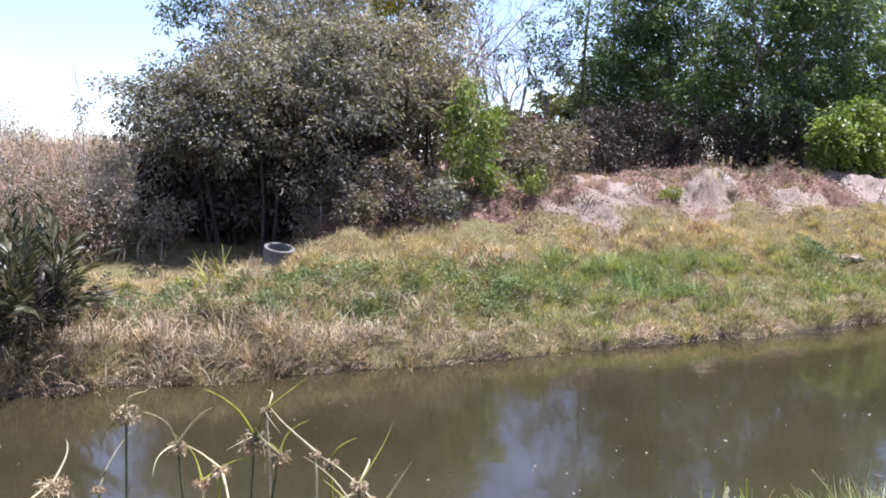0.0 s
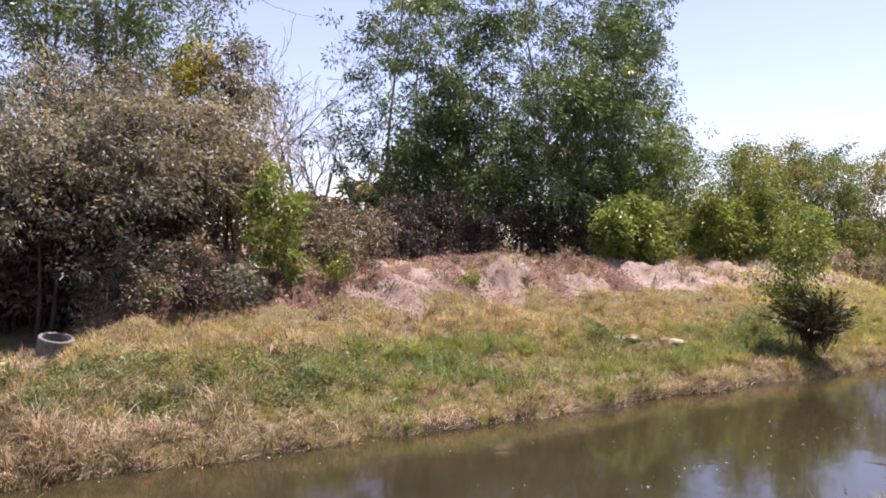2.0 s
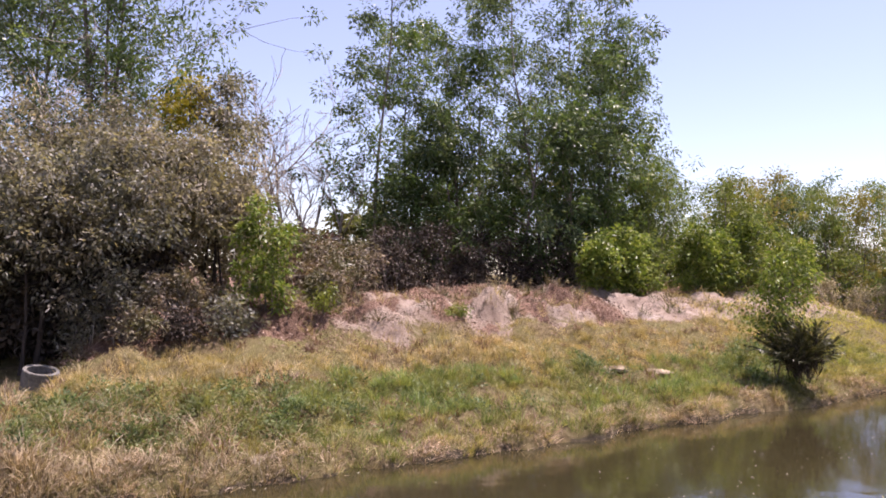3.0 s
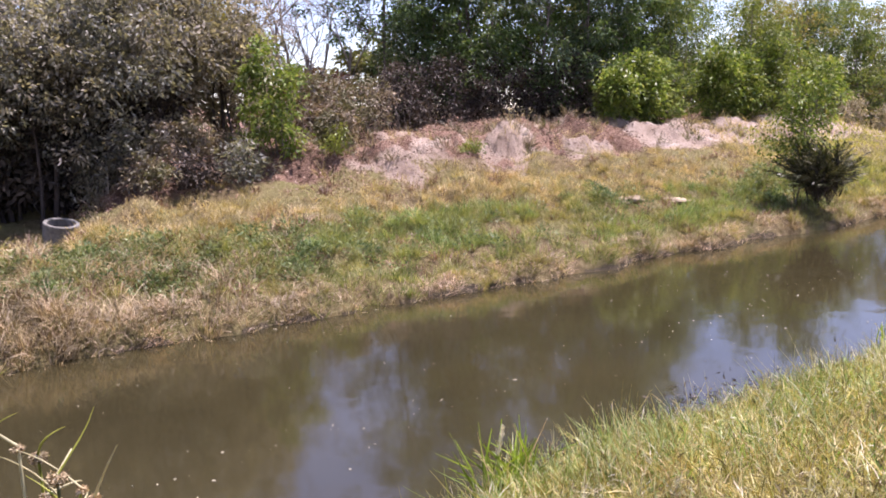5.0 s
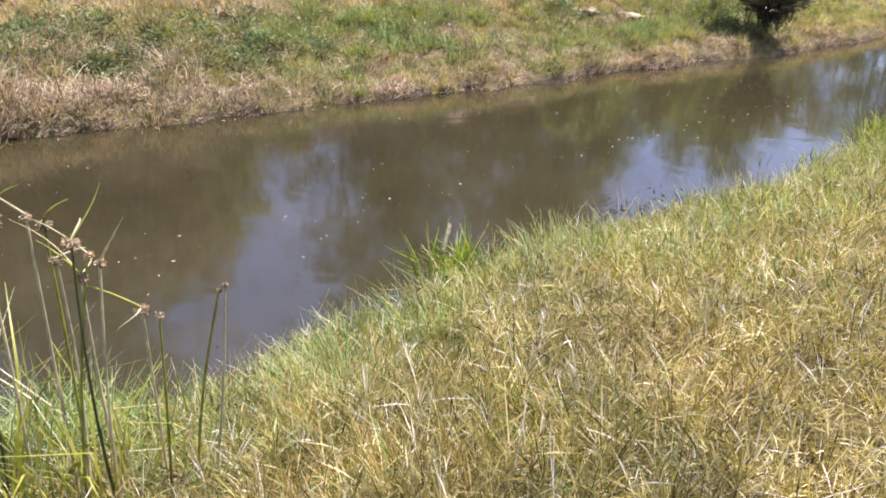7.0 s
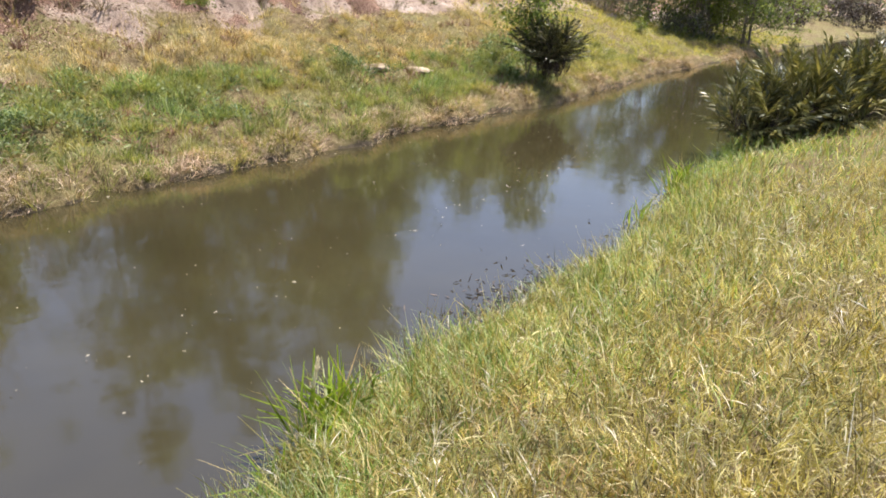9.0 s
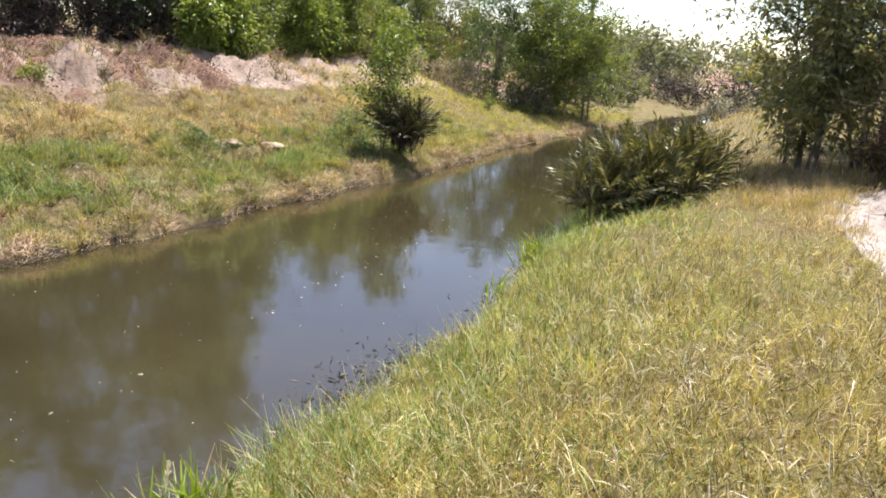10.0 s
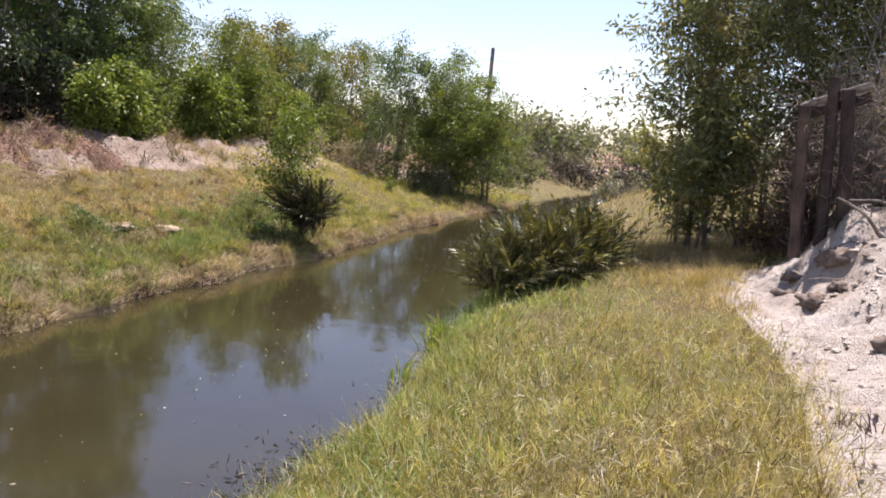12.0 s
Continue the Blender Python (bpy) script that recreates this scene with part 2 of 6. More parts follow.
M = dict(
    ground=ground_material(),
    water=water_material(),
    grass_green=leaf_material("fresh_grass", [(0.08, 0.14, 0.03), (0.17, 0.27, 0.06), (0.28, 0.36, 0.13), (0.52, 0.55, 0.38)], 0.42),
    grass_yellow=leaf_material("yellowing_grass", [(0.11, 0.096, 0.022), (0.31, 0.265, 0.062), (0.47, 0.41, 0.14), (0.72, 0.67, 0.43)], 0.4,
                               patch=(0.31, 0.19, 0.07)),
    stiff=leaf_material("stiff_stalks", [(0.13, 0.12, 0.03), (0.30, 0.265, 0.075), (0.47, 0.42, 0.165), (0.66, 0.60, 0.36)], 0.34, 0.5),
    stiff_brown=leaf_material("brown_stalks", [(0.045, 0.035, 0.014), (0.10, 0.08, 0.03), (0.18, 0.145, 0.06), (0.30, 0.25, 0.12)], 0.25, 0.5),
    straw=leaf_material("dry_straw", [(0.17, 0.115, 0.045), (0.40, 0.31, 0.13), (0.57, 0.475, 0.235), (0.78, 0.72, 0.52)], 0.28, 0.6,
                        patch=(0.36, 0.22, 0.12)),
    thatch=leaf_material("dead_thatch", [(0.13, 0.09, 0.055), (0.27, 0.20, 0.13), (0.42, 0.33, 0.225), (0.54, 0.45, 0.33)], 0.2, 0.7),
    herb=leaf_material("green_herb", [(0.055, 0.10, 0.045), (0.105, 0.17, 0.08), (0.18, 0.25, 0.125), (0.31, 0.36, 0.21)], 0.34,
                       patch=(0.26, 0.25, 0.09), patch_scale=1.1),
    bank_grass=leaf_material("bank_grass", [(0.085, 0.125, 0.038), (0.175, 0.215, 0.068), (0.29, 0.30, 0.115), (0.47, 0.43, 0.26)], 0.38,
                             patch=(0.34, 0.265, 0.12), patch_scale=0.8),
    clump_green=leaf_material("clump_green", [(0.075, 0.13, 0.045), (0.145, 0.225, 0.08), (0.225, 0.31, 0.12), (0.36, 0.41, 0.20)], 0.42,
                              patch=(0.28, 0.27, 0.10), patch_scale=1.3),
    golden=leaf_material("golden_grass", [(0.25, 0.18, 0.09), (0.43, 0.325, 0.18), (0.54, 0.43, 0.26), (0.66, 0.56, 0.40)], 0.32, 0.6,
                         patch=(0.27, 0.24, 0.08), patch_scale=0.9),
    field=leaf_material("field_grass", [(0.26, 0.175, 0.13), (0.38, 0.275, 0.21), (0.48, 0.37, 0.295), (0.56, 0.46, 0.38)], 0.3, 0.7),
    litter=leaf_material("fallen_leaves", [(0.07, 0.036, 0.024), (0.18, 0.10, 0.07), (0.34, 0.215, 0.16), (0.54, 0.41, 0.335)], 0.05, 0.7, tuft_scale=0.9, deep=0.35),
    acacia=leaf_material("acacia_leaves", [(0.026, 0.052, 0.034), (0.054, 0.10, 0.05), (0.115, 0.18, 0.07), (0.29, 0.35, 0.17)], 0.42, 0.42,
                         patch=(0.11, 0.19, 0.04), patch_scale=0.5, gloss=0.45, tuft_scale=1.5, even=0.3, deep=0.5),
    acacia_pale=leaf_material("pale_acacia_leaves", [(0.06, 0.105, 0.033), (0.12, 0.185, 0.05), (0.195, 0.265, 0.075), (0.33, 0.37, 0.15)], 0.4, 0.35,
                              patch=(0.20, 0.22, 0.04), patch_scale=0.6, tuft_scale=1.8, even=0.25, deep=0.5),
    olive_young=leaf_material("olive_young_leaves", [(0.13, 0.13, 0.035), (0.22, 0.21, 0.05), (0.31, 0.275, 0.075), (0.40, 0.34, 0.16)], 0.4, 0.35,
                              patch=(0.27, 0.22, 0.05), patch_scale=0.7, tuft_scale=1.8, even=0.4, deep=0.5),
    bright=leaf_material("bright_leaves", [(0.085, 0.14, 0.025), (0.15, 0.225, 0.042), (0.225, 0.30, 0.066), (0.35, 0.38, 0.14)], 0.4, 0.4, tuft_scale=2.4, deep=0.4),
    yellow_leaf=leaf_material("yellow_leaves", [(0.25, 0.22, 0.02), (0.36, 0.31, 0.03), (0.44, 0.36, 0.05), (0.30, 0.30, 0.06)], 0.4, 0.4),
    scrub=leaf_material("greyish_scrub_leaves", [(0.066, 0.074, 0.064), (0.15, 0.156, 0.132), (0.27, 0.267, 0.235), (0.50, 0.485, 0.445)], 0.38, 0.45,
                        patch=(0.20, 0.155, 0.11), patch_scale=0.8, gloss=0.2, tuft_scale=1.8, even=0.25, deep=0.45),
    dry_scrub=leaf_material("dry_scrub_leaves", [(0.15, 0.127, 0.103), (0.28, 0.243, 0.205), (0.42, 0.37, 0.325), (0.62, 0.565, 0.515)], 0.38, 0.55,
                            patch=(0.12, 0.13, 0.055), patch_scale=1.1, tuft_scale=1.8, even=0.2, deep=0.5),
    red_scrub=leaf_material("russet_leaves", [(0.09, 0.045, 0.03), (0.20, 0.10, 0.07), (0.33, 0.20, 0.15), (0.42, 0.33, 0.27)], 0.12, 0.55),
    brown_brush=leaf_material("brown_brush_leaves", [(0.085, 0.06, 0.045), (0.16, 0.12, 0.095), (0.26, 0.205, 0.165), (0.40, 0.34, 0.285)], 0.25, 0.55,
                              patch=(0.11, 0.13, 0.05), patch_scale=1.0),
    fern=leaf_material("fern_fronds", [(0.03, 0.035, 0.016), (0.055, 0.06, 0.026), (0.11, 0.105, 0.055), (0.24, 0.205, 0.14)], 0.16, 0.4, gloss=0.28),
    fern_olive=leaf_material("olive_fern_fronds", [(0.045, 0.052, 0.018), (0.10, 0.105, 0.036), (0.20, 0.19, 0.066), (0.36, 0.31, 0.14)], 0.2, 0.4, gloss=0.45),
    # near-black leaves for withered growth and for painted shade under thicket and grove
    dead_and_shade=leaf_material("withered_and_shade_leaves", [(0.022, 0.016, 0.013), (0.048, 0.036, 0.031), (0.085, 0.066, 0.056), (0.15, 0.122, 0.106)], 0.12, 0.6),
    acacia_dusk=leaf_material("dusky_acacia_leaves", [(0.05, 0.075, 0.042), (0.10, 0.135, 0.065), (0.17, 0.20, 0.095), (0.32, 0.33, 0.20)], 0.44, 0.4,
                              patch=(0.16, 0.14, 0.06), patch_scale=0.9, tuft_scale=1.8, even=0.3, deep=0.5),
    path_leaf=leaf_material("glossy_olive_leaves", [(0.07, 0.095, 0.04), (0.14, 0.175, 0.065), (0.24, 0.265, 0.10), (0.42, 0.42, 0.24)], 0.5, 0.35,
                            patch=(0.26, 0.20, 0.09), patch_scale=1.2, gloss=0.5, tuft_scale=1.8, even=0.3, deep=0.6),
    bank_green=leaf_material("green_bank_grass", [(0.21, 0.24, 0.045), (0.32, 0.34, 0.07), (0.42, 0.42, 0.10), (0.52, 0.47, 0.18)], 0.4, patch=(0.36, 0.30, 0.10)),
    far_leaf=leaf_material("distant_leaves", [(0.13, 0.16, 0.10), (0.18, 0.20, 0.13), (0.23, 0.24, 0.16), (0.28, 0.27, 0.20)], 0.3, 0.6),
    sedge=leaf_material("sedge_green", [(0.10, 0.15, 0.02), (0.22, 0.27, 0.04), (0.34, 0.34, 0.07), (0.45, 0.40, 0.16)], 0.3, 0.35),
    reed=leaf_material("reed_green", [(0.08, 0.13, 0.012), (0.14, 0.22, 0.02), (0.20, 0.29, 0.03), (0.28, 0.34, 0.06)], 0.45, 0.35),
    strap=leaf_material("olive_strap_leaves", [(0.09, 0.095, 0.025), (0.18, 0.18, 0.05), (0.30, 0.28, 0.09), (0.48, 0.44, 0.22)], 0.3, 0.4),
    plume=leaf_material("pale_plume", [(0.55, 0.50, 0.42), (0.66, 0.61, 0.53), (0.74, 0.70, 0.63), (0.80, 0.77, 0.71)], 0.3, 0.6),
    sedge_dry=leaf_material("dry_sedge", [(0.30, 0.245, 0.12), (0.43, 0.37, 0.20), (0.57, 0.52, 0.33), (0.70, 0.66, 0.48)], 0.2, 0.6),
    seed_head=leaf_material("tan_seed_head", [(0.16, 0.11, 0.065), (0.31, 0.225, 0.14), (0.45, 0.345, 0.225), (0.60, 0.50, 0.36)], 0.2, 0.7),
    stem_dark=plain_rough("dark_sedge_stem", (0.035, 0.045, 0.015), (0.10, 0.11, 0.04), 30, 0.5),
    bark=bark_material("grey_brown_bark", (0.05, 0.04, 0.032), (0.17, 0.14, 0.115)),
    bark_rust=bark_material("rusty_twig_bark", (0.07, 0.045, 0.035), (0.20, 0.14, 0.115)),
    bark_pale=bark_material("pale_twig_bark", (0.15, 0.12, 0.10), (0.34, 0.29, 0.25)),
    wood=bark_material("weathered_dark_wood", (0.02, 0.014, 0.011), (0.06, 0.042, 0.034), 5),
    wood_brown=bark_material("weathered_brown_wood", (0.035, 0.024, 0.018), (0.11, 0.075, 0.056), 5),
    wood_pale=bark_material("broken_grey_wood", (0.09, 0.07, 0.058), (0.24, 0.20, 0.165), 6),
    concrete=plain_rough("grey_concrete", (0.085, 0.08, 0.074), (0.20, 0.19, 0.176), 22, 0.9),
    clod=plain_rough("sandy_clod", (0.27, 0.205, 0.135), (0.42, 0.335, 0.235), 18, 0.95, 0.8),
    clod_sand=plain_rough("pale_sand_clod", (0.36, 0.295, 0.24), (0.60, 0.53, 0.465), 20, 0.95, 0.9),
    clod_dark=plain_rough("dark_earth_clod", (0.10, 0.075, 0.06), (0.26, 0.20, 0.16), 16, 0.95, 0.8),
    fleck=plain_rough("pale_floating_leaf", (0.38, 0.33, 0.23), (0.62, 0.57, 0.45), 40, 0.6),
    wire=plain_rough("grey_cable", (0.14, 0.14, 0.15), (0.22, 0.22, 0.23), 10, 0.6),
)


# ---- shapes ----
def lattice(seed):
    return np.random.RandomState(seed).rand(256, 256)


LAT = [lattice(k) for k in range(4)]


def vnoise(x, y, scale, k=0):
    """Smooth value noise in 0..1 on arrays."""
    u, v = np.asarray(x) * scale + 37.3, np.asarray(y) * scale + 91.7
    i, j = np.floor(u).astype(int), np.floor(v).astype(int)
    fu, fv = u - i, v - j
    fu, fv = fu * fu * (3 - 2 * fu), fv * fv * (3 - 2 * fv)
    L = LAT[k]
    a, b = L[i % 256, j % 256], L[(i + 1) % 256, j % 256]
    c, d = L[i % 256, (j + 1) % 256], L[(i + 1) % 256, (j + 1) % 256]
    return (a * (1 - fu) + b * fu) * (1 - fv) + (c * (1 - fu) + d * fu) * fv


def fractal(x, y, scale, k=0, octaves=3):
    s, amp, tot = 0, 1.0, 0
    for o in range(octaves):
        s = s + amp * vnoise(x, y, scale * 2 ** o, (k + o) % 4)
        tot += amp
        amp *= 0.5
    return s / tot


def far_edge(x):
    """The waterline of the bank across the stream."""
    y = np.interp(x, [-60, -4.65, -0.53, 3.45, 7.25, 11.1, 16.9, 23.4, 36, 70, 400],
                  [-5, 7.6, 8.66, 9.8, 11.06, 12.22, 14.6, 16.7, 20.2, 25, 60])
    return y + 0.36 * (fractal(x, 0 * x + 3, 0.9, 1) - 0.5) + 0.26 * (vnoise(x, 0 * x, 2.3, 2) - 0.5)


def near_edge(x):
    """The waterline of the bank on which one stands."""
    y = np.interp(x, [-60, -6, -0.6, 0.1, 0.5, 1.1, 2.0, 2.8, 4.0, 5.4, 7.0, 9.0, 15, 22.4, 35, 70, 400],
                  [-9, 1.5, 2.92, 3.12, 3.42, 3.68, 4.28, 4.58, 4.93, 5.42, 6.22, 7.2, 10.1, 13.7, 17.7, 23.2, 58.5])
    return y + 0.22 * (fractal(x, 0 * x + 8, 1.1, 2) - 0.5)


def far_profile(s):
    return np.interp(s, [0, 0.1, 0.3, 1.5, 3.0, 4.0, 4.9, 5.6, 6.3, 9, 40], [-0.02, 0.10, 0.20, 0.46, 0.84, 1.14, 1.55, 1.88, 2.02, 2.0, 2.0])


def left_profile(s):
    return np.interp(s, [0, 0.12, 0.4, 1.6, 3.0, 5.5, 7.0, 9.5, 14, 40], [-0.02, 0.10, 0.32, 0.55, 0.62, 0.75, 1.1, 1.75, 2.5, 3.2])


def smooth(e0, e1, v):
    u = np.clip((v - e0) / (e1 - e0), 0, 1)
    return u * u * (3 - 2 * u)


def left_lumps(x, s):
    """Tussocky mounds at the foot of the far bank."""
    return 0.6 * (1 - smooth(-1.0, 1.5, x)) * smooth(0.1, 0.5, s) * (1 - smooth(2.2, 3.4, s)) * (fractal(x, s, 1.5, 3, 3) - 0.5)


def sand_line(x):
    """The border between the grass and the sand by the path."""
    return np.interp(x, [2, 3, 4, 5.46, 6.7, 8.4, 12, 20, 34], [0.3, 0.65, 1.05, 1.55, 1.95, 2.62, 3.65, 5.2, 7.5])


def sand_border(x):
    """How far the sand spills out beyond the heap's foot."""
    return sand_line(x) + np.interp(x, [8.2, 9.3, 10.8, 12.2, 13.5], [0, 0.32, 0.95, 0.75, 0])


def sand_mask(x, y):
    """Where the pale sand by the path lies bare."""
    q = y - sand_border(x) - 0.30 * (fractal(x, y, 0.7, 1) - 0.5)
    ragged = x + 1.6 * (fractal(x, y, 0.6, 2) - 0.5)
    return smooth(2.6, 3.6, ragged) * smooth(0.35, -0.45, q) * (1 - smooth(3.2, 4.6, -q))


def ground_z(x, y):
    x, y = np.asarray(x, float), np.asarray(y, float)
    s, d = (y - far_edge(x)) * 0.965, (near_edge(x) - y) * 0.94
    lump = fractal(x, y, 0.55, 0, 4) - 0.5
    left = 1 - smooth(-3.0, -1.2, x)
    right = smooth(16, 24.5, x)
    far = far_profile(s) * (1 - right) + right * (far_profile(s) * 0.38)
    far = far * (1 - left) + left_profile(s) * left
    # broken crest of the sandy spoil heap
    far = far + smooth(4.0, 5.5, s) * (1 - smooth(7.5, 9.0, s)) * (1 - left) * ((0.85 - 0.4 * smooth(9.0, 10.5, x)) * (fractal(x, y, 1.0, 2, 4) - 0.5) - 0.12 * smooth(9.2, 11.2, x))
    far = far + np.minimum(1, np.maximum(0, s) / 1.2) * (lump * 0.30 + 0.36 * (fractal(x, y, 2.1, 1, 3) - 0.5))
    far = far + left_lumps(x, s)
    far = far + smooth(4.2, 5.0, s) * (1 - smooth(7.0, 8.5, s)) * (1 - left) * (1 - 0.65 * smooth(8.3, 10.2, x)) * (0.3 * (fractal(x, y, 2.6, 3, 3) - 0.5) - 0.22 * smooth(0.60, 0.70, vnoise(x, y, 1.7, 0)))
    far = far + 0.3 * smooth(0.05, 0.3, s) * (1 - smooth(0.9, 1.6, s)) * (fractal(x, s, 1.9, 0, 3) - 0.5)
    # small caved-in hollows at the foot
    cave = np.exp(-((x + 0.62) / 0.17) ** 2) + 0.7 * np.exp(-((x - 1.55) / 0.2) ** 2) + 0.6 * np.exp(-((x + 2.6) / 0.25) ** 2)
    far = far - 0.34 * cave * np.exp(-((s - 0.16) / 0.16) ** 2) + 0.16 * cave * np.exp(-((s - 0.55) / 0.2) ** 2)
    near = np.interp(d, [0, 0.1, 0.4, 1.2, 2.2, 3.2, 5, 30], [-0.02, 0.06, 0.2, 0.5, 0.78, 0.92, 0.98, 1.0])
    near = near + np.minimum(1, np.maximum(0, d) / 1.0) * lump * 0.14
    # spoil heap of pale sand along the path
    q = y - sand_line(x) + 0.2
    heap = smooth(3.2, 7.0, x) * (1 - smooth(24, 34, x)) * smooth(0.2, -1.5, q - 0.6 * smooth(9.5, 12, x))
    near = near + heap * (0.30 + 0.42 * smooth(8.0, 11.0, x) + 0.3 * (fractal(x, y, 1.3, 3) - 0.5))
    near = near + 0.48 * smooth(10.4, 12.0, x) * (1 - smooth(18, 24, x)) * smooth(0.15, -0.75, q)
    pit = 0.26 * (fractal(x, y, 3.0, 1, 3) - 0.5) - 0.20 * smooth(0.58, 0.70, vnoise(x, y, 2.3, 2)) - 0.14 * smooth(0.58, 0.68, vnoise(x, y, 4.4, 3))
    near = near + 0.5 * np.sqrt(sand_mask(x, y)) * (1 - smooth(14, 20, x)) * (d > 0.3) * pit
    bed = -0.25 - 0.5 * smooth(0, 1.2, np.minimum(-s, -d))
    z = np.where(s > 0, far, np.where(d > 0, near, bed))
    return z


def fill_mesh(name, V, F):
    """A mesh from arrays: V n x 3, F m x k."""
    me = bpy.data.meshes.new(name)
    V, F = np.asarray(V, np.float32), np.asarray(F, np.int32)
    m, k = F.shape
    me.vertices.add(len(V))
    me.vertices.foreach_set("co", V.ravel())
    me.loops.add(m * k)
    me.loops.foreach_set("vertex_index", F.ravel())
    me.polygons.add(m)
    me.polygons.foreach_set("loop_start", np.arange(0, m * k, k, dtype=np.int32))
    me.polygons.foreach_set("loop_total", np.full(m, k, np.int32))
    me.update(calc_edges=True)
    return me


def place(name, me, material, parent=None, label="", flat=True):
    me.materials.clear()
    me.materials.append(material)
    if not flat:
        me.polygons.foreach_set("use_smooth", np.ones(len(me.polygons), bool))
    ob = new(name, me)
    if parent is not None:
        ob.parent = parent
    if label:
        tagged(ob, label)
    return ob


def part(name, bm, material, parent, label="", flat=True):
    me = bpy.data.meshes.new(name)
    bm.to_mesh(me)
    bm.free()
    return place(name, me, material, parent, label, flat)


def empty(name, at, label, category, group=""):
    ob = new(name)
    ob.location = at
    ob.empty_display_size = 0.1
    return tagged(ob, label, category, group)


def unit(v):
    return v / np.maximum(np.linalg.norm(v, axis=-1, keepdims=True), 1e-9)


def leaf_arrays(P, D, L, W, rng, fold=0.25):
    """Pointed leaves: a rhombus of two faces folded along its rib. P base, D direction, L length, W width."""
    n = len(P)
    D = unit(D)
    side = unit(np.cross(D, unit(rng.normal(size=(n, 3)))))
    up = np.cross(side, D)
    L, W = np.broadcast_to(L, n)[:, None], np.broadcast_to(W, n)[:, None]
    droop = np.zeros((n, 3))
    droop[:, 2] = -0.12
    mid = P + D * L * 0.45 + up * W * fold
    V = np.stack([P, mid + side * W * 0.5 - up * W * fold, P + D * L + droop * L, mid - side * W * 0.5 - up * W * fold], 1).reshape(-1, 3)
    F = np.arange(n)[:, None] * 4 + np.array([[0, 1, 2, 3]])
    return V, F


def blade_arrays(P, D, L, W, bend, rng):
    """Grass blades of two bent pieces."""
    n = len(P)
    D = unit(D)
    h = np.stack([D[:, 0], D[:, 1], 0 * D[:, 0]], 1) + rng.normal(size=(n, 3)) * 0.25
    h[:, 2] = 0
    h = unit(h)
    side = np.stack([-h[:, 1], h[:, 0], 0 * h[:, 0]], 1)
    side = unit(side + 0.5 * rng.normal(size=(n, 3)))
    L, W, bend = (np.broadcast_to(a, n)[:, None] for a in (L, W, bend))
    p1 = P + D * L * 0.55
    d2 = unit(D + h * bend - np.array([0, 0, 1.0]) * bend * 0.6)
    p2 = p1 + d2 * L * 0.45
    V = np.stack([P - side * W * 0.5, P + side * W * 0.5, p1 + side * W * 0.42, p1 - side * W * 0.42,
                  p2 + side * W * 0.08, p2 - side * W * 0.08], 1).reshape(-1, 3)
    b = np.arange(n)[:, None] * 6
    F = np.concatenate([b + np.array([[0, 1, 2, 3]]), b + np.array([[3, 2, 4, 5]])], 0)
    return V, F


def tubes(lines, sides=6):
    """Round tapering tubes along polylines: [(points, radii), ...] to arrays."""
    VV, FF, base = [], [], 0
    ang = np.arange(sides) * 2 * math.pi / sides
    for pts, rad in lines:
        pts, rad = np.asarray(pts, float), np.asarray(rad, float)
        m = len(pts)
        tan = unit(np.gradient(pts, axis=0))
        ref = np.where(np.abs(tan[:, 2:3]) > 0.9, np.array([[1.0, 0, 0]]), np.array([[0, 0, 1.0]]))
        a = unit(np.cross(tan, ref))
        b = np.cross(tan, a)
        V = pts[:, None] + rad[:, None, None] * (np.cos(ang)[None, :, None] * a[:, None] + np.sin(ang)[None, :, None] * b[:, None])
        VV.append(V.reshape(-1, 3))
        i = np.arange(m - 1)[:, None] * sides
        j = np.arange(sides)[None]
        k = (j + 1) % sides
        FF.append((base + np.stack([i + j, i + k, i + sides + k, i + sides + j], -1)).reshape(-1, 4))
        base += m * sides
    return np.concatenate(VV), np.concatenate(FF)


def wander(rng, p, d, length, n, jitter, lift=0.0):
    """A polyline that wanders on from p in the direction d."""
    out = [np.array(p, float)]
    d = np.array(d, float)
    for _ in range(n):
        d = d + rng.normal(size=3) * jitter + np.array([0, 0, lift])
        d = d / np.linalg.norm(d)
        out.append(out[-1] + d * length / n)
    return np.array(out)


